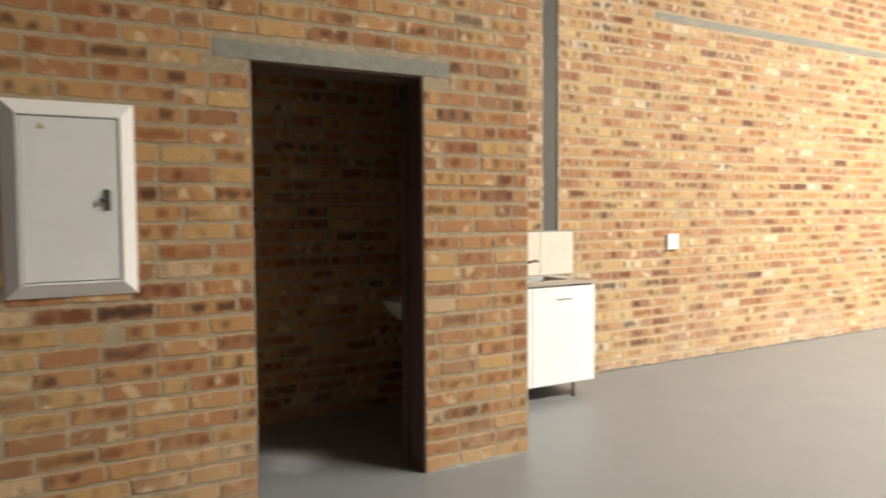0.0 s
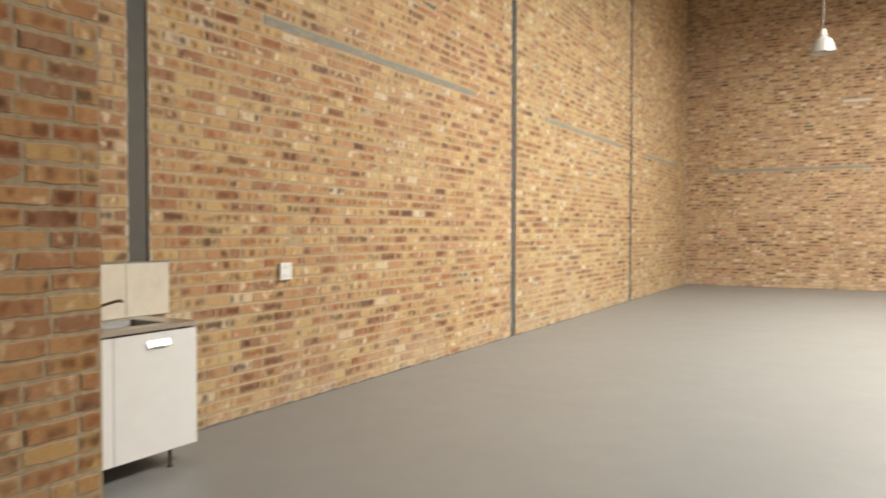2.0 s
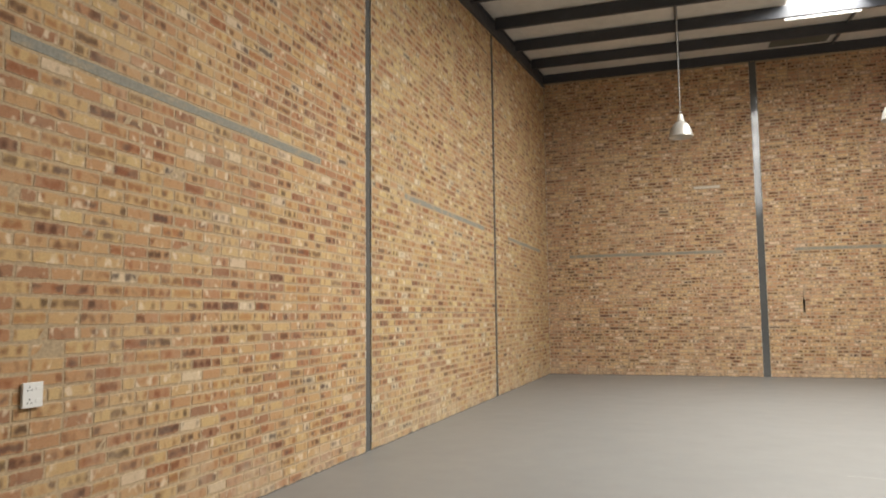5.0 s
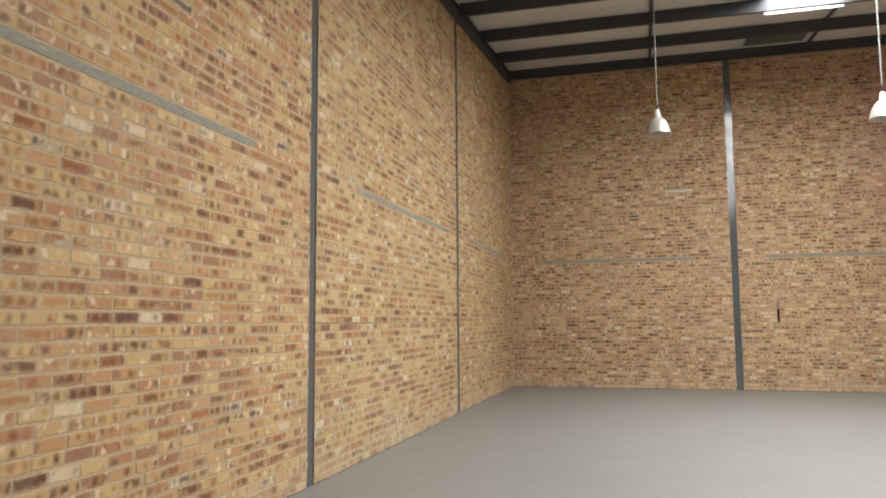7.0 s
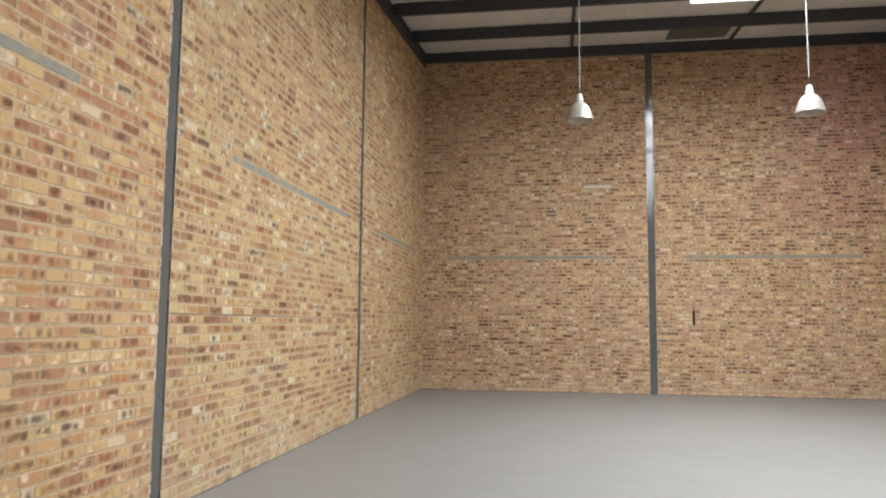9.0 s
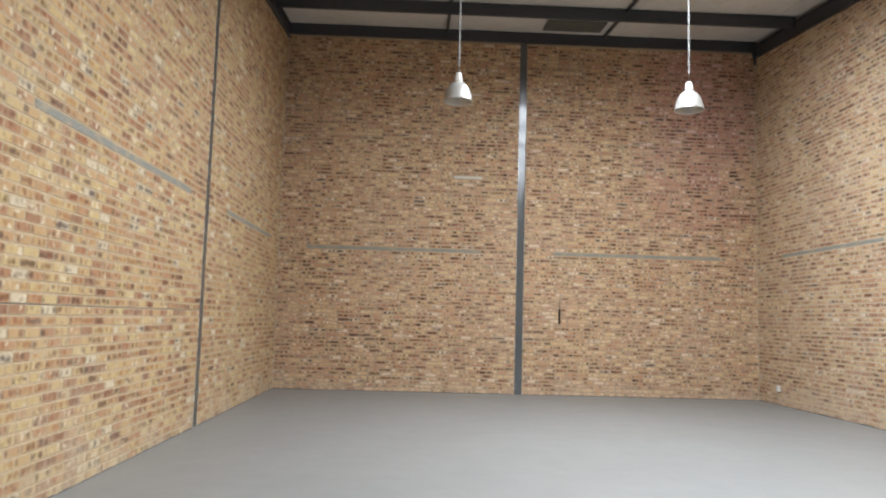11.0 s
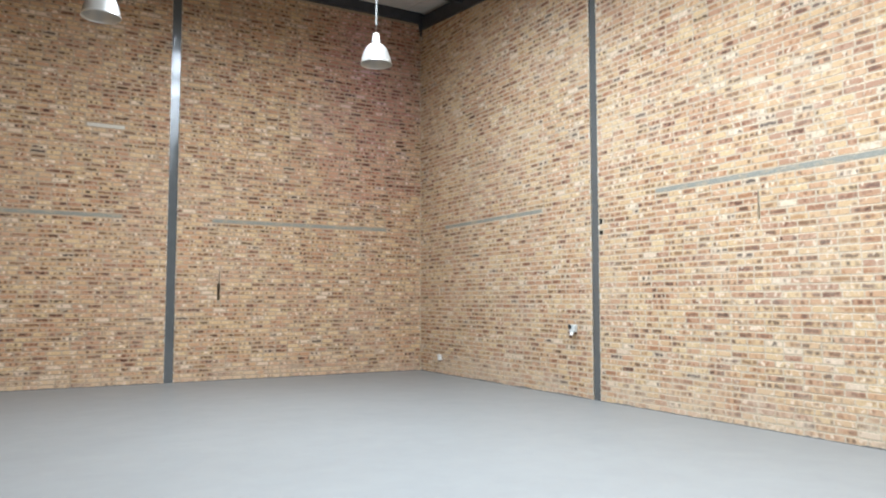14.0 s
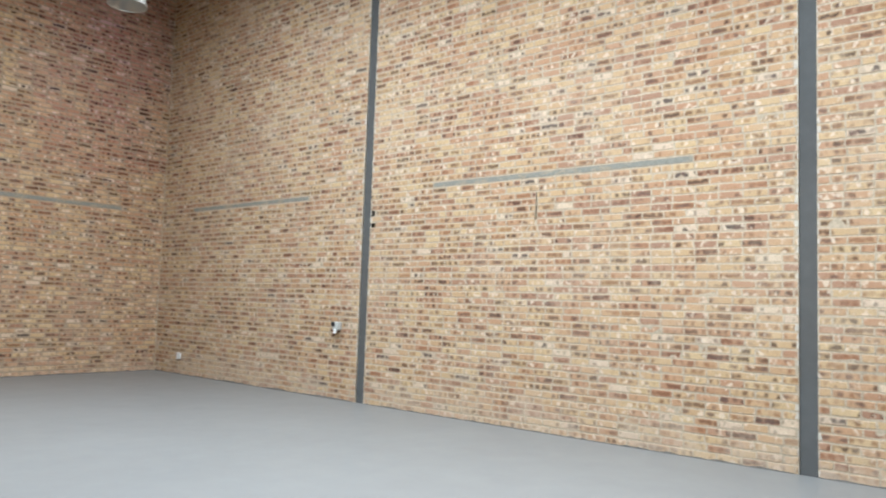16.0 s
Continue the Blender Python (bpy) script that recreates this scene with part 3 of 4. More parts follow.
tap = thing("sink_tap", (0.04, 4.64, 0.98), "dull brass tap with a curved spout above the sink", "tap")
bm = bmesh.new()
pipe(bm, [(0.022, 4.62, 0.93), (0.07, 4.63, 0.93), (0.11, 4.67, 0.935), (0.15, 4.74, 0.945), (0.18, 4.80, 0.965), (0.19, 4.835, 0.972), (0.195, 4.85, 0.962)], 0.009)
part("spout", bm, BRASS, tap, smooth=True)
bm = bmesh.new()
lathe(bm, ((0.001, 0.0), (0.028, 0.0), (0.028, 0.006), (0.016, 0.012), (0.016, 0.05), (0.001, 0.05)), (0.022, 4.62, 0.93), 16, "x")
part("wall_flange", bm, BRASS, tap)
bm = bmesh.new()
lathe(bm, ((0.001, 0.0), (0.010, 0.0), (0.010, 0.03), (0.026, 0.034), (0.026, 0.045), (0.001, 0.048)), (0.06, 4.62, 0.94), 14)
part("tap_handle", bm, BRASS, tap)


# ---- wall sockets ----
def socket_plate(y, z, w, h, x, out, label):
    s = thing("wall_socket", (x, y, z - h / 2), label, "socket")
    lo, hi = sorted((x + out * 0.003, x + out * 0.020))
    one_box("back_box", (lo, hi, y - w / 2 + 0.004, y + w / 2 - 0.004, z - h / 2 + 0.004, z + h / 2 - 0.004), BOARD_GREY, s, bevel=0.003)
    lo, hi = sorted((x + out * 0.020, x + out * 0.027))
    one_box("plate", (lo, hi, y - w / 2, y + w / 2, z - h / 2, z + h / 2), PLASTIC, s, bevel=0.003)
    for dz in (-0.25, 0.25):
        lo, hi = sorted((x + out * 0.027, x + out * 0.030))
        one_box("switch", (lo, hi, y + w * 0.12, y + w * 0.36, z + h * dz - 0.010, z + h * dz + 0.010), PLASTIC, s, bevel=0.001)
        bm = bmesh.new()
        for dy, ez in ((-0.012, -0.008), (0.012, -0.008), (0.0, 0.010)):
            box(bm, min(x + out * 0.026, x + out * 0.0276), max(x + out * 0.026, x + out * 0.0276), y - w * 0.18 + dy - 0.003, y - w * 0.18 + dy + 0.003, z + h * dz + ez - 0.004, z + h * dz + ez + 0.004)
        part("pin_holes", bm, DARK, s)
    return s


socket_plate(6.458, 1.062, 0.13, 0.135, 0.0, 1, "white plastic double socket boxed out on the brick wall")
socket_plate(20.94, 0.318, 0.12, 0.115, WIDE, -1, "white plastic socket low on the brick wall")

iso = thing("industrial_socket", (WIDE, 16.84, 0.95), "white industrial socket with a dark round inlet, brick wall", "socket")
one_box("housing", (WIDE - 0.08, WIDE - 0.003, 16.782, 16.900, 0.968, 1.082), PLUG_GREY, iso, bevel=0.012)
bm = bmesh.new()
lathe(bm, ((0.001, 0.0), (0.034, 0.0), (0.034, -0.018), (0.024, -0.020), (0.001, -0.012)), (WIDE - 0.08, 16.872, 1.052), 18, "x")
part("inlet", bm, DARK, iso, "black round inlet")
bm = bmesh.new()
pipe(bm, [(WIDE - 0.06, 16.84, 0.97), (WIDE - 0.085, 16.835, 0.935), (WIDE - 0.10, 16.83, 0.915)], 0.025, 14)
part("plug_collar", bm, BOARD_GREY, iso)
bm = bmesh.new()
pipe(bm, [(WIDE - 0.10, 16.83, 0.917), (WIDE - 0.112, 16.827, 0.893)], 0.027, 14)
part("plug_cap", bm, STAIN, iso, "dark brown cap")
iso.location.y -= 0.05


# ---- pendant lamps ----
def pendant(x, y, top):
    lamp = thing("pendant_lamp", (x, y, top), "spun aluminium bell pendant lamp on a long cord", "pendant lamp", "pendant lamps in the hall")
    bm = bmesh.new()
    pipe(bm, [(x, y, 5.075), (x, y, top)], 0.011, 8)
    part("cord", bm, CORD, lamp, "pale grey cord")
    bm = bmesh.new()
    lathe(bm, ((0.001, 0.0), (0.022, 0.0), (0.036, -0.008), (0.043, -0.035), (0.051, -0.085), (0.066, -0.145), (0.060, -0.150), (0.001, -0.150)), (x, y, 4.955), 28)
    part("lamp_housing", bm, HOUSING, lamp, "white lamp housing", smooth=True)
    bm = bmesh.new()
    outer = ((0.060, 0.273), (0.088, 0.262), (0.119, 0.234), (0.150, 0.191), (0.174, 0.135), (0.190, 0.075), (0.200, 0.020), (0.207, 0.007), (0.208, 0.0))
    inner = ((0.202, 0.002), (0.196, 0.020), (0.185, 0.075), (0.169, 0.133), (0.145, 0.187), (0.114, 0.229), (0.066, 0.263))
    lathe(bm, [(r, 4.537 + h) for r, h in outer + inner], (x, y, 0), 44)
    part("shade", bm, ALU, lamp, smooth=True)
    bm = bmesh.new()
    lathe(bm, ((0.199, 0.026), (0.2045, 0.024), (0.2045, 0.018), (0.201, 0.016)), (x, y, 4.537), 44)
    part("rim_bead", bm, ALU_BRIGHT, lamp, "bright rolled rim", smooth=True)
    bm = bmesh.new()
    lathe(bm, ((0.001, 4.79), (0.03, 4.79), (0.035, 4.75), (0.052, 4.70), (0.056, 4.665), (0.042, 4.625), (0.001, 4.61)), (x, y, 0), 20)
    part("bulb", bm, CHINA, lamp, "unlit white bulb", smooth=True)
    bm = bmesh.new()
    pipe(bm, [(x + 0.0, y, 4.95), (x + 0.012, y, 4.985), (x - 0.010, y, 5.02), (x + 0.008, y, 5.055), (x, y, 5.085)], 0.006, 8)
    part("hook", bm, INOX_DULL, lamp, "twisted wire hook", smooth=True)
    return lamp


pendant(3.335, 16.75, roof_z(16.75) + 0.22)
pendant(6.632, 16.75, roof_z(16.75) + 0.22)

# ---- brick walls ----
rng = random.Random(7)


def cut(spans, a, b):
    """Takes the stretch a..b out of the spans."""
    out = []
    for s, e in spans:
        if b <= s or a >= e:
            out.append((s, e))
        else:
            if a - s > 0:
                out.append((s, a))
            if e - b > 0:
                out.append((b, e))
    return out


def brick_shape(l, h, jitter):
    """Corner places of a worn brick (u, z, depth out of the joint face), its long front edges wavy and its corners broken."""
    j = lambda s: jitter.uniform(-s, s)
    outline = [(l * k / 4, 0, k in (0, 4), 1) for k in range(5)] + [(l * k / 4, h, k in (0, 4), -1) for k in range(4, -1, -1)]
    back, edge, face = [], [], []
    for u, z, corner, up in outline:
        c, inward = 0.004, (0 if not corner else 1 if u == 0 else -1)
        du, dz = j(0.004) + inward * 0.002, j(0.0032) + (up * 0.002 if corner else 0)
        back.append((u, z, -0.018))
        edge.append((u + du, z + dz, -0.0035 + j(0.0008)))
        face.append((u + du + inward * c + j(0.001), z + dz + up * c * jitter.uniform(0.6, 1.5), j(0.0011)))
    return back + edge + face


QUADS = [(r + i, r + (i + 1) % 10, r + 10 + (i + 1) % 10, r + 10 + i) for r in (0, 10) for i in range(10)] + [(20 + k, 21 + k, 28 - k, 29 - k) for k in range(4)]
COURSES = {"buff": (0.084,), "straw": (0.084,), "red": (0.0816,), "pale": (0.0772,), "dark": (0.0772,)}
SINGLES = {}
for sort, heights in COURSES.items():
    for course in heights:
        SINGLES[sort, course] = []
        for k in range(10):
            me = bpy.data.meshes.new("brick")
            shape = brick_shape(PITCH - PERP, course - JOINT, rng)
            me.from_pydata([(u, -d, z) for u, z, d in shape], [], QUADS)
            me.uv_layers.new(name="UVMap").data.foreach_set("uv", [c for q in QUADS for n in q for c in (shape[n][0], shape[n][1] / (course - JOINT))])
            me.materials.append(KINDS[sort][0])
            SINGLES[sort, course].append(me)


def brick_wall(name, origin, along, length, top, course, lintels=(), holes=(), near=None, label="", thick=0.22, floor_fillet=True, edges=True, sort="buff"):
    """A brick panel. u runs along it, bricks face along x z. lintels: (u0, u1, course number); holes: (u0, u1, z0, z1, depth)."""
    o, u_way = Vector(origin), Vector(along)
    n_way = u_way.cross(Vector((0, 0, 1)))
    spot = lambda u, z, d: o + u_way * u + n_way * d + Vector((0, 0, z))
    # mortar core in cells round the holes
    us = sorted({0.0, length, *[v for h in holes for v in h[:2]]})
    bm = bmesh.new()
    for a, b in zip(us, us[1:]):
        zs = [(0.0, 99.0)]
        for h in holes:
            if h[0] <= a and b <= h[1]:
                zs = cut(zs, h[2], h[3])
                if h[4]:
                    bm.faces.new([bm.verts.new(spot(u, z, -h[4])) for u, z in ((a, h[2]), (b, h[2]), (b, h[3]), (a, h[3]))])
        for z0, z1 in zs:
            z1 = None if z1 > 90 else z1
            v = []
            for d in (-thick, -0.0022):
                for u, z in ((a, z0), (b, z0), (b, top(b) if z1 is None else z1), (a, top(a) if z1 is None else z1)):
                    v.append(bm.verts.new(spot(u, z, d)))
            for q in ((0, 1, 2, 3), (7, 6, 5, 4), (0, 4, 5, 1), (1, 5, 6, 2), (2, 6, 7, 3), (3, 7, 4, 0)):
                bm.faces.new([v[i] for i in q])
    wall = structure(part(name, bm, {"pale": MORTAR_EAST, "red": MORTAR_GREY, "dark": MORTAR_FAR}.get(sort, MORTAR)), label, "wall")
    for a, b, row in lintels:
        bm = bmesh.new()
        z0, z1 = (row * course + 0.010, (row + 1) * course - 0.010) if row < 1000 else (row - 1000, row - 1000 + 0.075)
        steps = max(4, int((b - a) / 0.12))
        last = None
        for i in range(steps + 1):
            u = a + (b - a) * i / steps
            ring = [bm.verts.new(spot(u, z + rng.uniform(-0.003, 0.003), d)) for z, d in ((z0, -0.03), (z0, 0.001), (z1, 0.001), (z1, -0.03))]
            if last:
                for k in range(4):
                    bm.faces.new((last[k], last[(k + 1) % 4], ring[(k + 1) % 4], ring[k]))
            else:
                bm.faces.new(ring)
            last = ring
        bm.faces.new(last[::-1])
        if b - a > 1:
            part("lintel", bm, LINTEL if row < 1000 else CONCRETE, wall, "thin grey concrete lintel strip")
        else:
            part("pale_brick", bm, MORTAR_PALE, wall, "pale cream bricks in the wall")
    # bricks
    whole, rest = [], []
    row = 0
    while row * course < max(top(0), top(length)):
        z = row * course + JOINT / 2
        spans = [(0.004, length - 0.004)]
        for a, b, r in lintels:
            if (r < 1000 and r == row) or (r >= 1000 and r - 1000 < z + course - JOINT and z < r - 1000 + 0.075):
                spans = cut(spans, a - 0.006, b + 0.006)
        for h in holes:
            if h[2] < z + course - JOINT - 0.002 and z + 0.002 < h[3]:
                spans = cut(spans, h[0], h[1])
        shift = (row % 2) * PITCH / 2 + rng.uniform(-0.02, 0.02) - PITCH
        wave = lambda u: 0.007 * noise.noise((u * 0.9 + 40 * origin[1] + 13 * origin[0], row * 0.35, 0.0)) + 0.002 * noise.noise((u * 5.0, row * 3.1, 9.0))
        for s, e in spans:
            u = shift
            while u < e:
                # now and then a half brick breaks the bond
                l = PITCH if rng.random() > 0.06 else PITCH / 2
                a, b = max(u, s), min(u + l - PERP + rng.uniform(-0.003, 0.003), e)
                if not edges and b == e:
                    b += rng.uniform(-0.010, 0.002 if e < length - 0.1 else 0.009)
                if b - a > 0.025 and top((a + b) / 2) > z + course * 0.8:
                    (whole if abs(b - a - PITCH + PERP) < 0.004 else rest).append((a, b, z + (wave(a) if row else 0.0)))
                u += l
        row += 1
    if near:
        whole.sort(key=lambda q: (q[0] - near[0]) ** 2 + (q[2] - near[1]) ** 2)
        rest += whole[300:]
        whole = whole[:300]
    else:
        rest, whole = rest + whole, []
    turn = Matrix((u_way, -n_way, Vector((0, 0, 1)))).transposed().to_4x4()
    for a, b, z in whole:
        ob = new("brick", rng.choice(SINGLES[sort, course]))
        ob.parent = wall
        ob.matrix_basis = Matrix.Translation(spot(a, z, rng.uniform(-0.0015, 0.0025))) @ turn @ pose(0, 0, 0, rng.uniform(-0.5, 0.5), rng.uniform(-0.35, 0.35), rng.uniform(-0.3, 0.3))
    verts, faces, uvs = [], [], []
    for a, b, z in rest:
        base, d0, tilt = len(verts), rng.uniform(-0.0015, 0.0025), rng.uniform(-0.006, 0.006)
        shape = brick_shape(b - a, course - JOINT + rng.uniform(-0.002, 0.002), rng)
        verts += [spot(a + u, z + zz + u * tilt, d + d0)[:] for u, zz, d in shape]
        uvs += [c for q in QUADS for n in q for c in (shape[n][0], shape[n][1] / (course - JOINT))]
        faces += [[base + i for i in q] for q in QUADS]
    me = bpy.data.meshes.new("brickwork")
    me.from_pydata(verts, [], faces)
    me.uv_layers.new(name="UVMap").data.foreach_set("uv", uvs)
    me.materials.append(KINDS[sort][1])
    ob = new("brickwork", me)
    ob.parent = wall
    tagged(ob, "mottled buff and red stock bricks", "", "", "stuff")
    if edges:
        bm = bmesh.new()
        for r in range(int(top(0) / course)):
            for u0, side in ((0.0, 1), (length, -1)):
                if rng.random() < 0.75:
                    w = rng.uniform(0.005, 0.022) if sort != "pale" else rng.choice((0.006, 0.010, 0.018, 0.034))
                    z0, z1, d = r * course + rng.uniform(0, 0.02), (r + 1) * course - rng.uniform(0, 0.02), rng.uniform(-0.003, 0.0035)
                    v = [bm.verts.new(spot(u, z, q)) for q in (-0.02, d) for u, z in ((u0, z0), (u0 + side * w, z0), (u0 + side * w * rng.uniform(0.5, 1.1), z1), (u0, z1))]
                    for q in ((4, 5, 6, 7), (0, 1, 5, 4), (1, 2, 6, 5), (2, 3, 7, 6), (3, 0, 4, 7)):
                        bm.faces.new([v[k] for k in q])
        part("mortar_edge", bm, MORTAR_PALE, wall, "pale mortar squeezed out at the ends")
    if floor_fillet:
        bm = bmesh.new()
        last, u = None, 0.0
        while u <= length:
            inside = any(h[2] <= 0 and h[0] - 0.02 < u < h[1] + 0.02 for h in holes)
            if inside:
                last = None
            else:
                w, t = rng.uniform(0.003, 0.010) * (2.4 if sort == "red" else 1.0), rng.uniform(0.004, 0.020)
                ring = [bm.verts.new(spot(u, z, d)) for z, d in ((0.0005, w), (t, 0.002), (t, -0.004), (0.0005, -0.004))]
                if last:
                    for k in range(4):
                        bm.faces.new((last[k], last[(k + 1) % 4], ring[(k + 1) % 4], ring[k]))
                last = ring
            u += 0.07
        if sort == "red":
            part("floor_bead", bm, CONCRETE, wall, "ragged grey mortar fillet at the floor")
        else:
            part("floor_bead", bm, BEAD, wall, "ragged dark line at the floor")
    return wall


H, G = 0.075, 0.002  # half a column's width, and the gap beside it
BUFF = "mottled buff, orange and red stock brick wall with raked joints"
a, b, c = WEST_COLS
west = lambda y0: (lambda u: roof_z(y0 + u) - 0.02)
y0 = 3.93
brick_wall("wall_west_1", (0, y0, 0), (0, 1, 0), a - H - G - y0, west(y0), 0.084, near=(1.0, 2.0), label=BUFF)
y0 = a + H + G
brick_wall("wall_west_2", (0, y0, 0), (0, 1, 0), b - H - G - y0, west(y0), 0.084, [(6.25 - y0, 9.74 - y0, 35)], near=(1.6, 1.4), label=BUFF)
y0 = b + H + G
panel = brick_wall("wall_west_3", (0, y0, 0), (0, 1, 0), c - H - G - y0, west(y0), 0.084, [(12.0 - y0, 15.78 - y0, 35)], near=(0.8, 1.5), label=BUFF, sort="straw")
bm = bmesh.new()
last = None
for k in range(57):
    u, t = y0 + 0.02 + k * 0.098, rng.uniform(0.0015, 0.0035)
    ring = [bm.verts.new(p) for p in ((0.0015, u, 1.512 - t), (0.0015, u, 1.512 + t), (-0.004, u, 1.512 + t), (-0.004, u, 1.512 - t))]
    if last:
        for q in range(4):
            bm.faces.new((last[q], last[(q + 1) % 4], ring[(q + 1) % 4], ring[q]))
    last = ring
part("raked_joint", bm, BEAD, panel, "thin dark straight bed joint")
y0 = c + H + G
brick_wall("wall_west_4", (0, y0, 0), (0, 1, 0), FAR - y0, west(y0), 0.084, [(17.59 - y0, 20.84 - y0, 35)], near=(0.8, 1.5), label=BUFF, sort="straw")
flat = lambda u: 7.40
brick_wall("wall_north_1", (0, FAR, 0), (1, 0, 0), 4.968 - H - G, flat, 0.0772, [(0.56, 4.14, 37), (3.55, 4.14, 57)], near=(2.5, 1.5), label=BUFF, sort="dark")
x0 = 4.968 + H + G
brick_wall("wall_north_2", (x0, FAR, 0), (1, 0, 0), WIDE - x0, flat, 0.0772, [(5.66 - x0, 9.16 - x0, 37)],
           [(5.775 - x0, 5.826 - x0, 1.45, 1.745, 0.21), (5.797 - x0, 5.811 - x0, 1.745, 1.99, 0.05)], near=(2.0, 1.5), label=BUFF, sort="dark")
a, b, c = EAST_COLS
east = lambda y1: (lambda u: roof_z(y1 - u) - 0.02)
panel = brick_wall("wall_east_1", (WIDE, FAR, 0), (0, -1, 0), FAR - a - H - G, east(FAR), 0.0772, [(FAR - 20.74, FAR - 17.59, 37)], near=(4.6, 1.5), label=BUFF, sort="pale")
# dark ridges of dirt and mortar left along the foot of the wall
for ya, yb in ((19.70, 19.02), (18.42, 17.86), (17.52, 16.46), (21.76, 21.60)):
    bm = bmesh.new()
    last, n = None, max(4, int((ya - yb) / 0.06))
    for k in range(n + 1):
        swell = 0.25 + 0.75 * math.sin(math.pi * k / n) * rng.uniform(0.55, 1.0)
        y, w, t = ya + (yb - ya) * k / n, 0.034 * swell, 0.032 * swell
        ring = [bm.verts.new(p) for p in ((WIDE - w, y, 0.0005), (WIDE - w * 0.6, y, t * 0.7), (WIDE - 0.002, y, t), (WIDE + 0.003, y, 0.0005))]
        if last:
            for q in range(4):
                bm.faces.new((last[q], last[(q + 1) % 4], ring[(q + 1) % 4], ring[q]))
        else:
            bm.faces.new(ring)
        last = ring
    bm.faces.new(last[::-1])
    part("dirt_ridge", bm, BEAD, panel, "dark ragged dirt ridge at the floor")
y1 = a - H - G
brick_wall("wall_east_2", (WIDE, y1, 0), (0, -1, 0), y1 - b - H - G, east(y1), 0.0772, [(y1 - 15.115, y1 - 11.724, 37)],
           [(y1 - 13.560, y1 - 13.526, 2.372, 2.53, 0.04), (y1 - 13.550, y1 - 13.534, 2.53, 2.685, 0.03), (0.0, 0.10, 2.395, 2.455, 0.07), (0.0, 0.085, 2.55, 2.63, 0.07)], near=(4.6, 1.5), label=BUFF, sort="pale")
y1 = b - H - G
brick_wall("wall_east_3", (WIDE, y1, 0), (0, -1, 0), y1 - c - H - G, east(y1), 0.0772, near=(0.7, 1.5), label=BUFF, sort="pale")
y1 = c - H - G
# unseen stretch of wall, coloured dark so less light bounces to the doorway
bm = bmesh.new()
for q in box(bm, WIDE + 0.002, WIDE + 0.22, SOUTH, y1, 0.0, 5.0):
    if q.co.z > 1:
        q.co.z = roof_z(q.co.y) - 0.02
structure(part("wall_east_unseen", bm, ROOF_PAINT), "unseen end of the side wall, dark to cut bounced light", "wall")

bm = bmesh.new()
last = None
for k in range(90):
    w = rng.uniform(0.006, 0.018)
    ring = [bm.verts.new(p) for p in ((WIDE, FAR - w, k * 0.08), (WIDE - w, FAR, k * 0.08), (WIDE, FAR, k * 0.08))]
    if last:
        for q in range(3):
            bm.faces.new((last[q], last[(q + 1) % 3], ring[(q + 1) % 3], ring[q]))
    last = ring
structure(part("corner_joint", bm, MORTAR), "rough pale mortar joint in the corner of two brick walls", "mortar joint")

# block with the dark doorway
DOOR_Y0, DOOR_Y1, DOOR_H = 2.41, 3.272, 2.019
brick_wall("wall_block_1", (BLOCK, SOUTH, 0), (0, 1, 0), 3.932 - SOUTH, west(SOUTH), 0.0816, [(2.25 - SOUTH, 3.425 - SOUTH, 1000 + DOOR_H)],
           [(DOOR_Y0 - SOUTH, DOOR_Y1 + 0.008 - SOUTH, 0.0, DOOR_H, 0)], near=(2.2, 1.4), label=BUFF, thick=0.23, edges=False, sort="red")
brick_wall("wall_block_2", (BLOCK - 0.23, 3.932, 0), (-1, 0, 0), BLOCK - 0.23, lambda u: roof_z(3.9) - 0.02, 0.0816, label=BUFF, thick=0.115, edges=False, sort="red")
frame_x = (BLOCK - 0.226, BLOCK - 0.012)
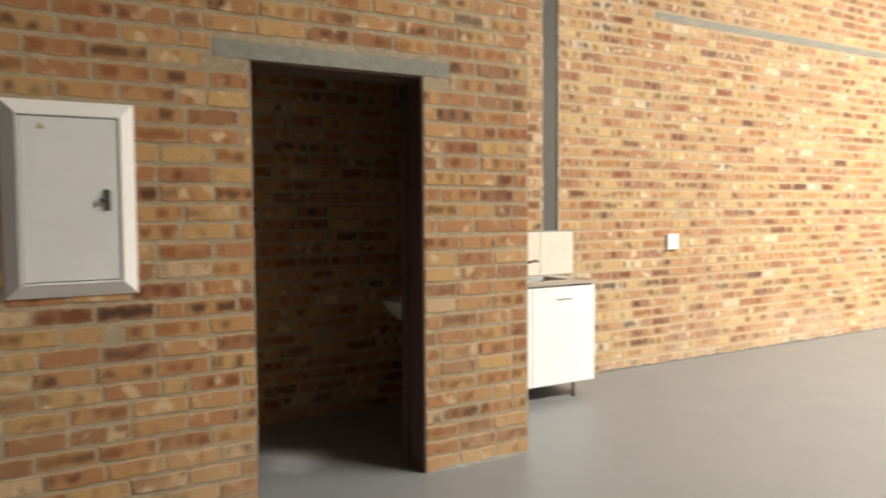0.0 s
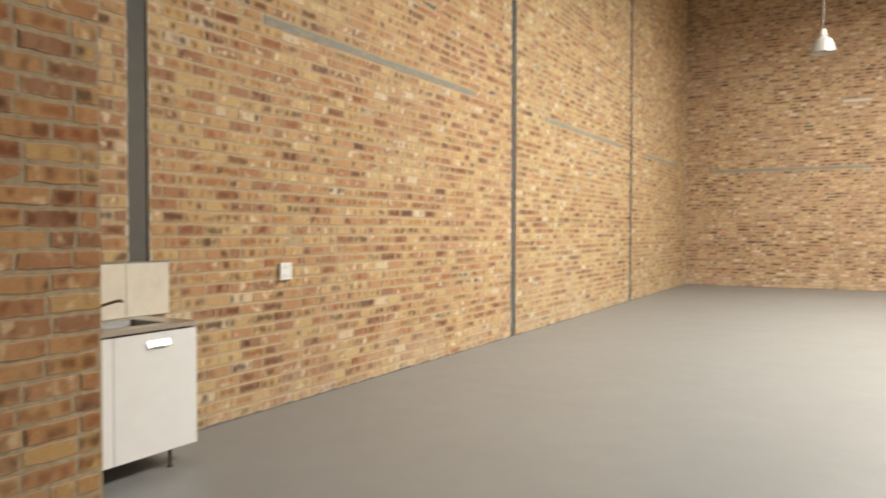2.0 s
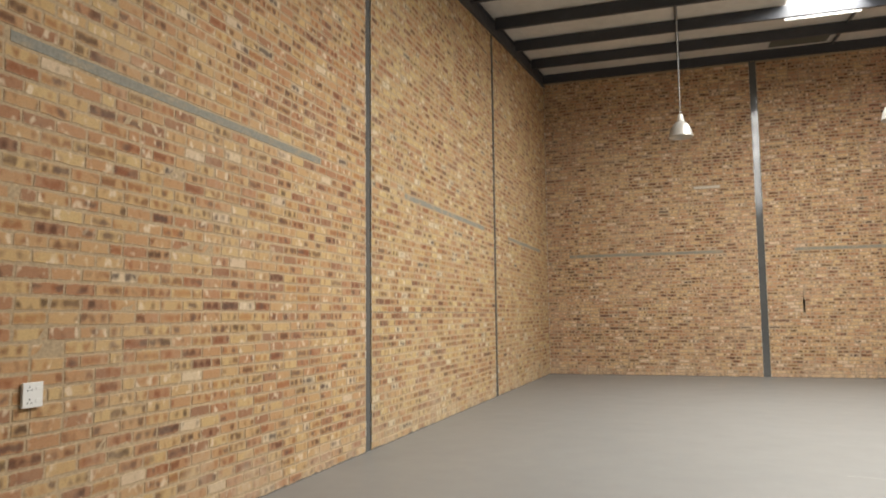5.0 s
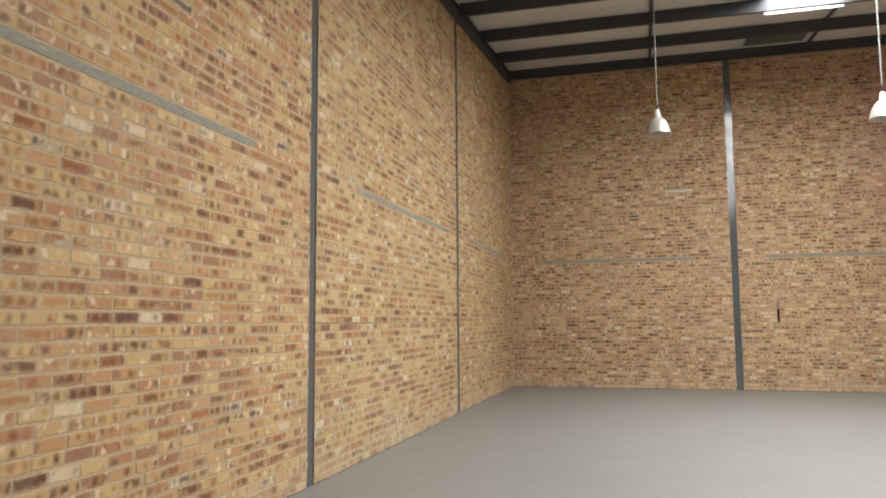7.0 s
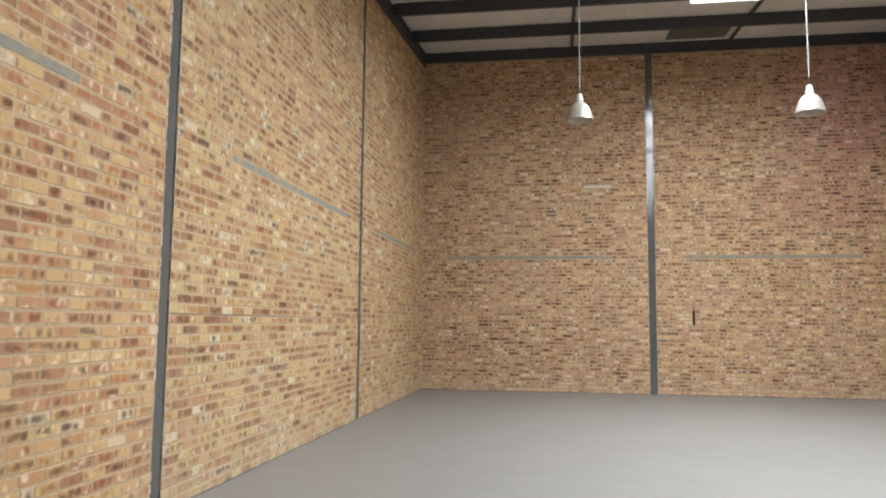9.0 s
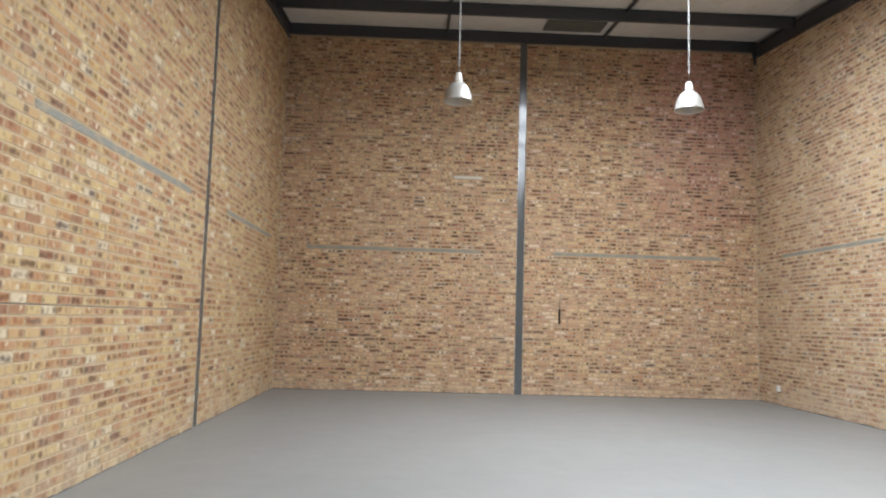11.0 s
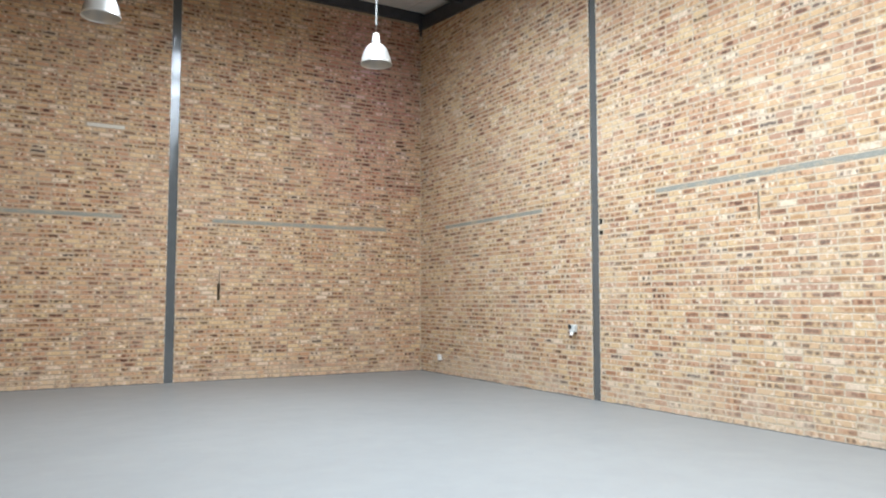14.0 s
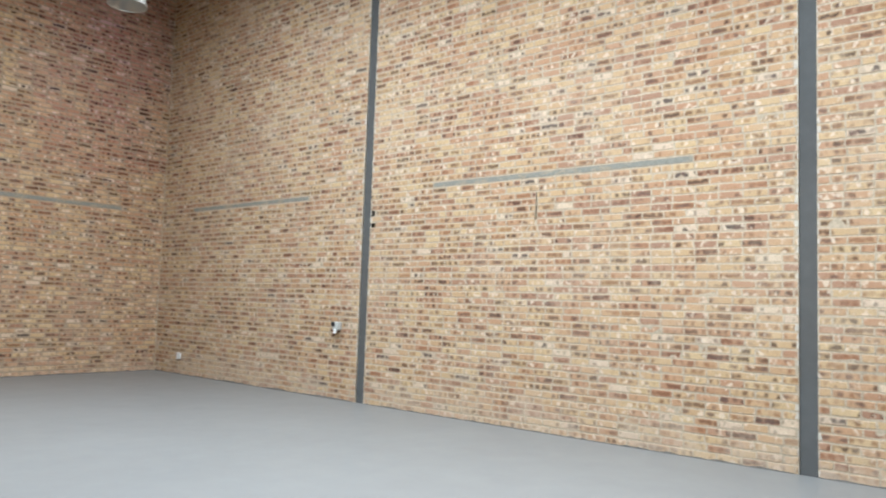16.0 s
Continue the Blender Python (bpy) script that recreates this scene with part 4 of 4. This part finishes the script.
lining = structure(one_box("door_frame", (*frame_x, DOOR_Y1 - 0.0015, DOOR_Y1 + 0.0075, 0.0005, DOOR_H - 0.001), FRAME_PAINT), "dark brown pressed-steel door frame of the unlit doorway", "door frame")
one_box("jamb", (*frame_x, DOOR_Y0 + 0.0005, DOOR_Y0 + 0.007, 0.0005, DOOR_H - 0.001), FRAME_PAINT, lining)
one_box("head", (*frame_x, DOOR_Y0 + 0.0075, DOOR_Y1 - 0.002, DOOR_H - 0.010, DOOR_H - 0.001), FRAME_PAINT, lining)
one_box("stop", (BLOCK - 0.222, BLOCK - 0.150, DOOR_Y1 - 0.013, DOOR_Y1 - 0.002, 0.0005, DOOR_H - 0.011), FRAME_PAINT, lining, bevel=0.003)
brick_wall("wall_block_3", (0, 1.9, 0), (0, 1, 0), 1.915, lambda u: 2.45, 0.0816, near=(1.0, 1.2), label="brick back wall of a dark room", floor_fillet=False, edges=False, sort="red")
for name, dims in (("wall_block_4", (0.0, BLOCK - 0.23, 1.80, 1.90, 0, 2.45)), ("ceiling_block", (-0.2, BLOCK - 0.231, 1.80, 3.815, 2.45, 2.55))):
    structure(one_box(name, dims, MORTAR), "plain closed surface of the dark room", "wall" if "wall" in name else "ceiling")

# outer leaves and the front
for name, dims in (("wall_outer_west", (-0.33, -0.222, SOUTH - 0.3, FAR + 0.33, -0.1, 7.6)), ("wall_outer_east", (WIDE + 0.222, WIDE + 0.33, SOUTH - 0.3, FAR + 0.33, -0.1, 7.6)),
                   ("wall_outer_north", (-0.222, WIDE + 0.222, FAR + 0.222, FAR + 0.33, -0.1, 7.75))):
    bm = bmesh.new()
    v = box(bm, *dims)
    if "north" not in name:
        for q in v:
            if q.co.z > 1:
                q.co.z = roof_z(q.co.y) + SHEET_LIFT - 0.004
    structure(part(name, bm, MORTAR), "plain outer leaf of the hall wall", "wall")
# unseen front, set close and dark to keep bounced light off the doorway
structure(one_box("wall_south_unseen", (-0.222, WIDE + 0.222, SOUTH - 0.28, SOUTH, -0.1, roof_z(SOUTH) + SHEET_LIFT - 0.03), ROOF_PAINT), "unseen dark front wall, added to cut bounced light", "wall")
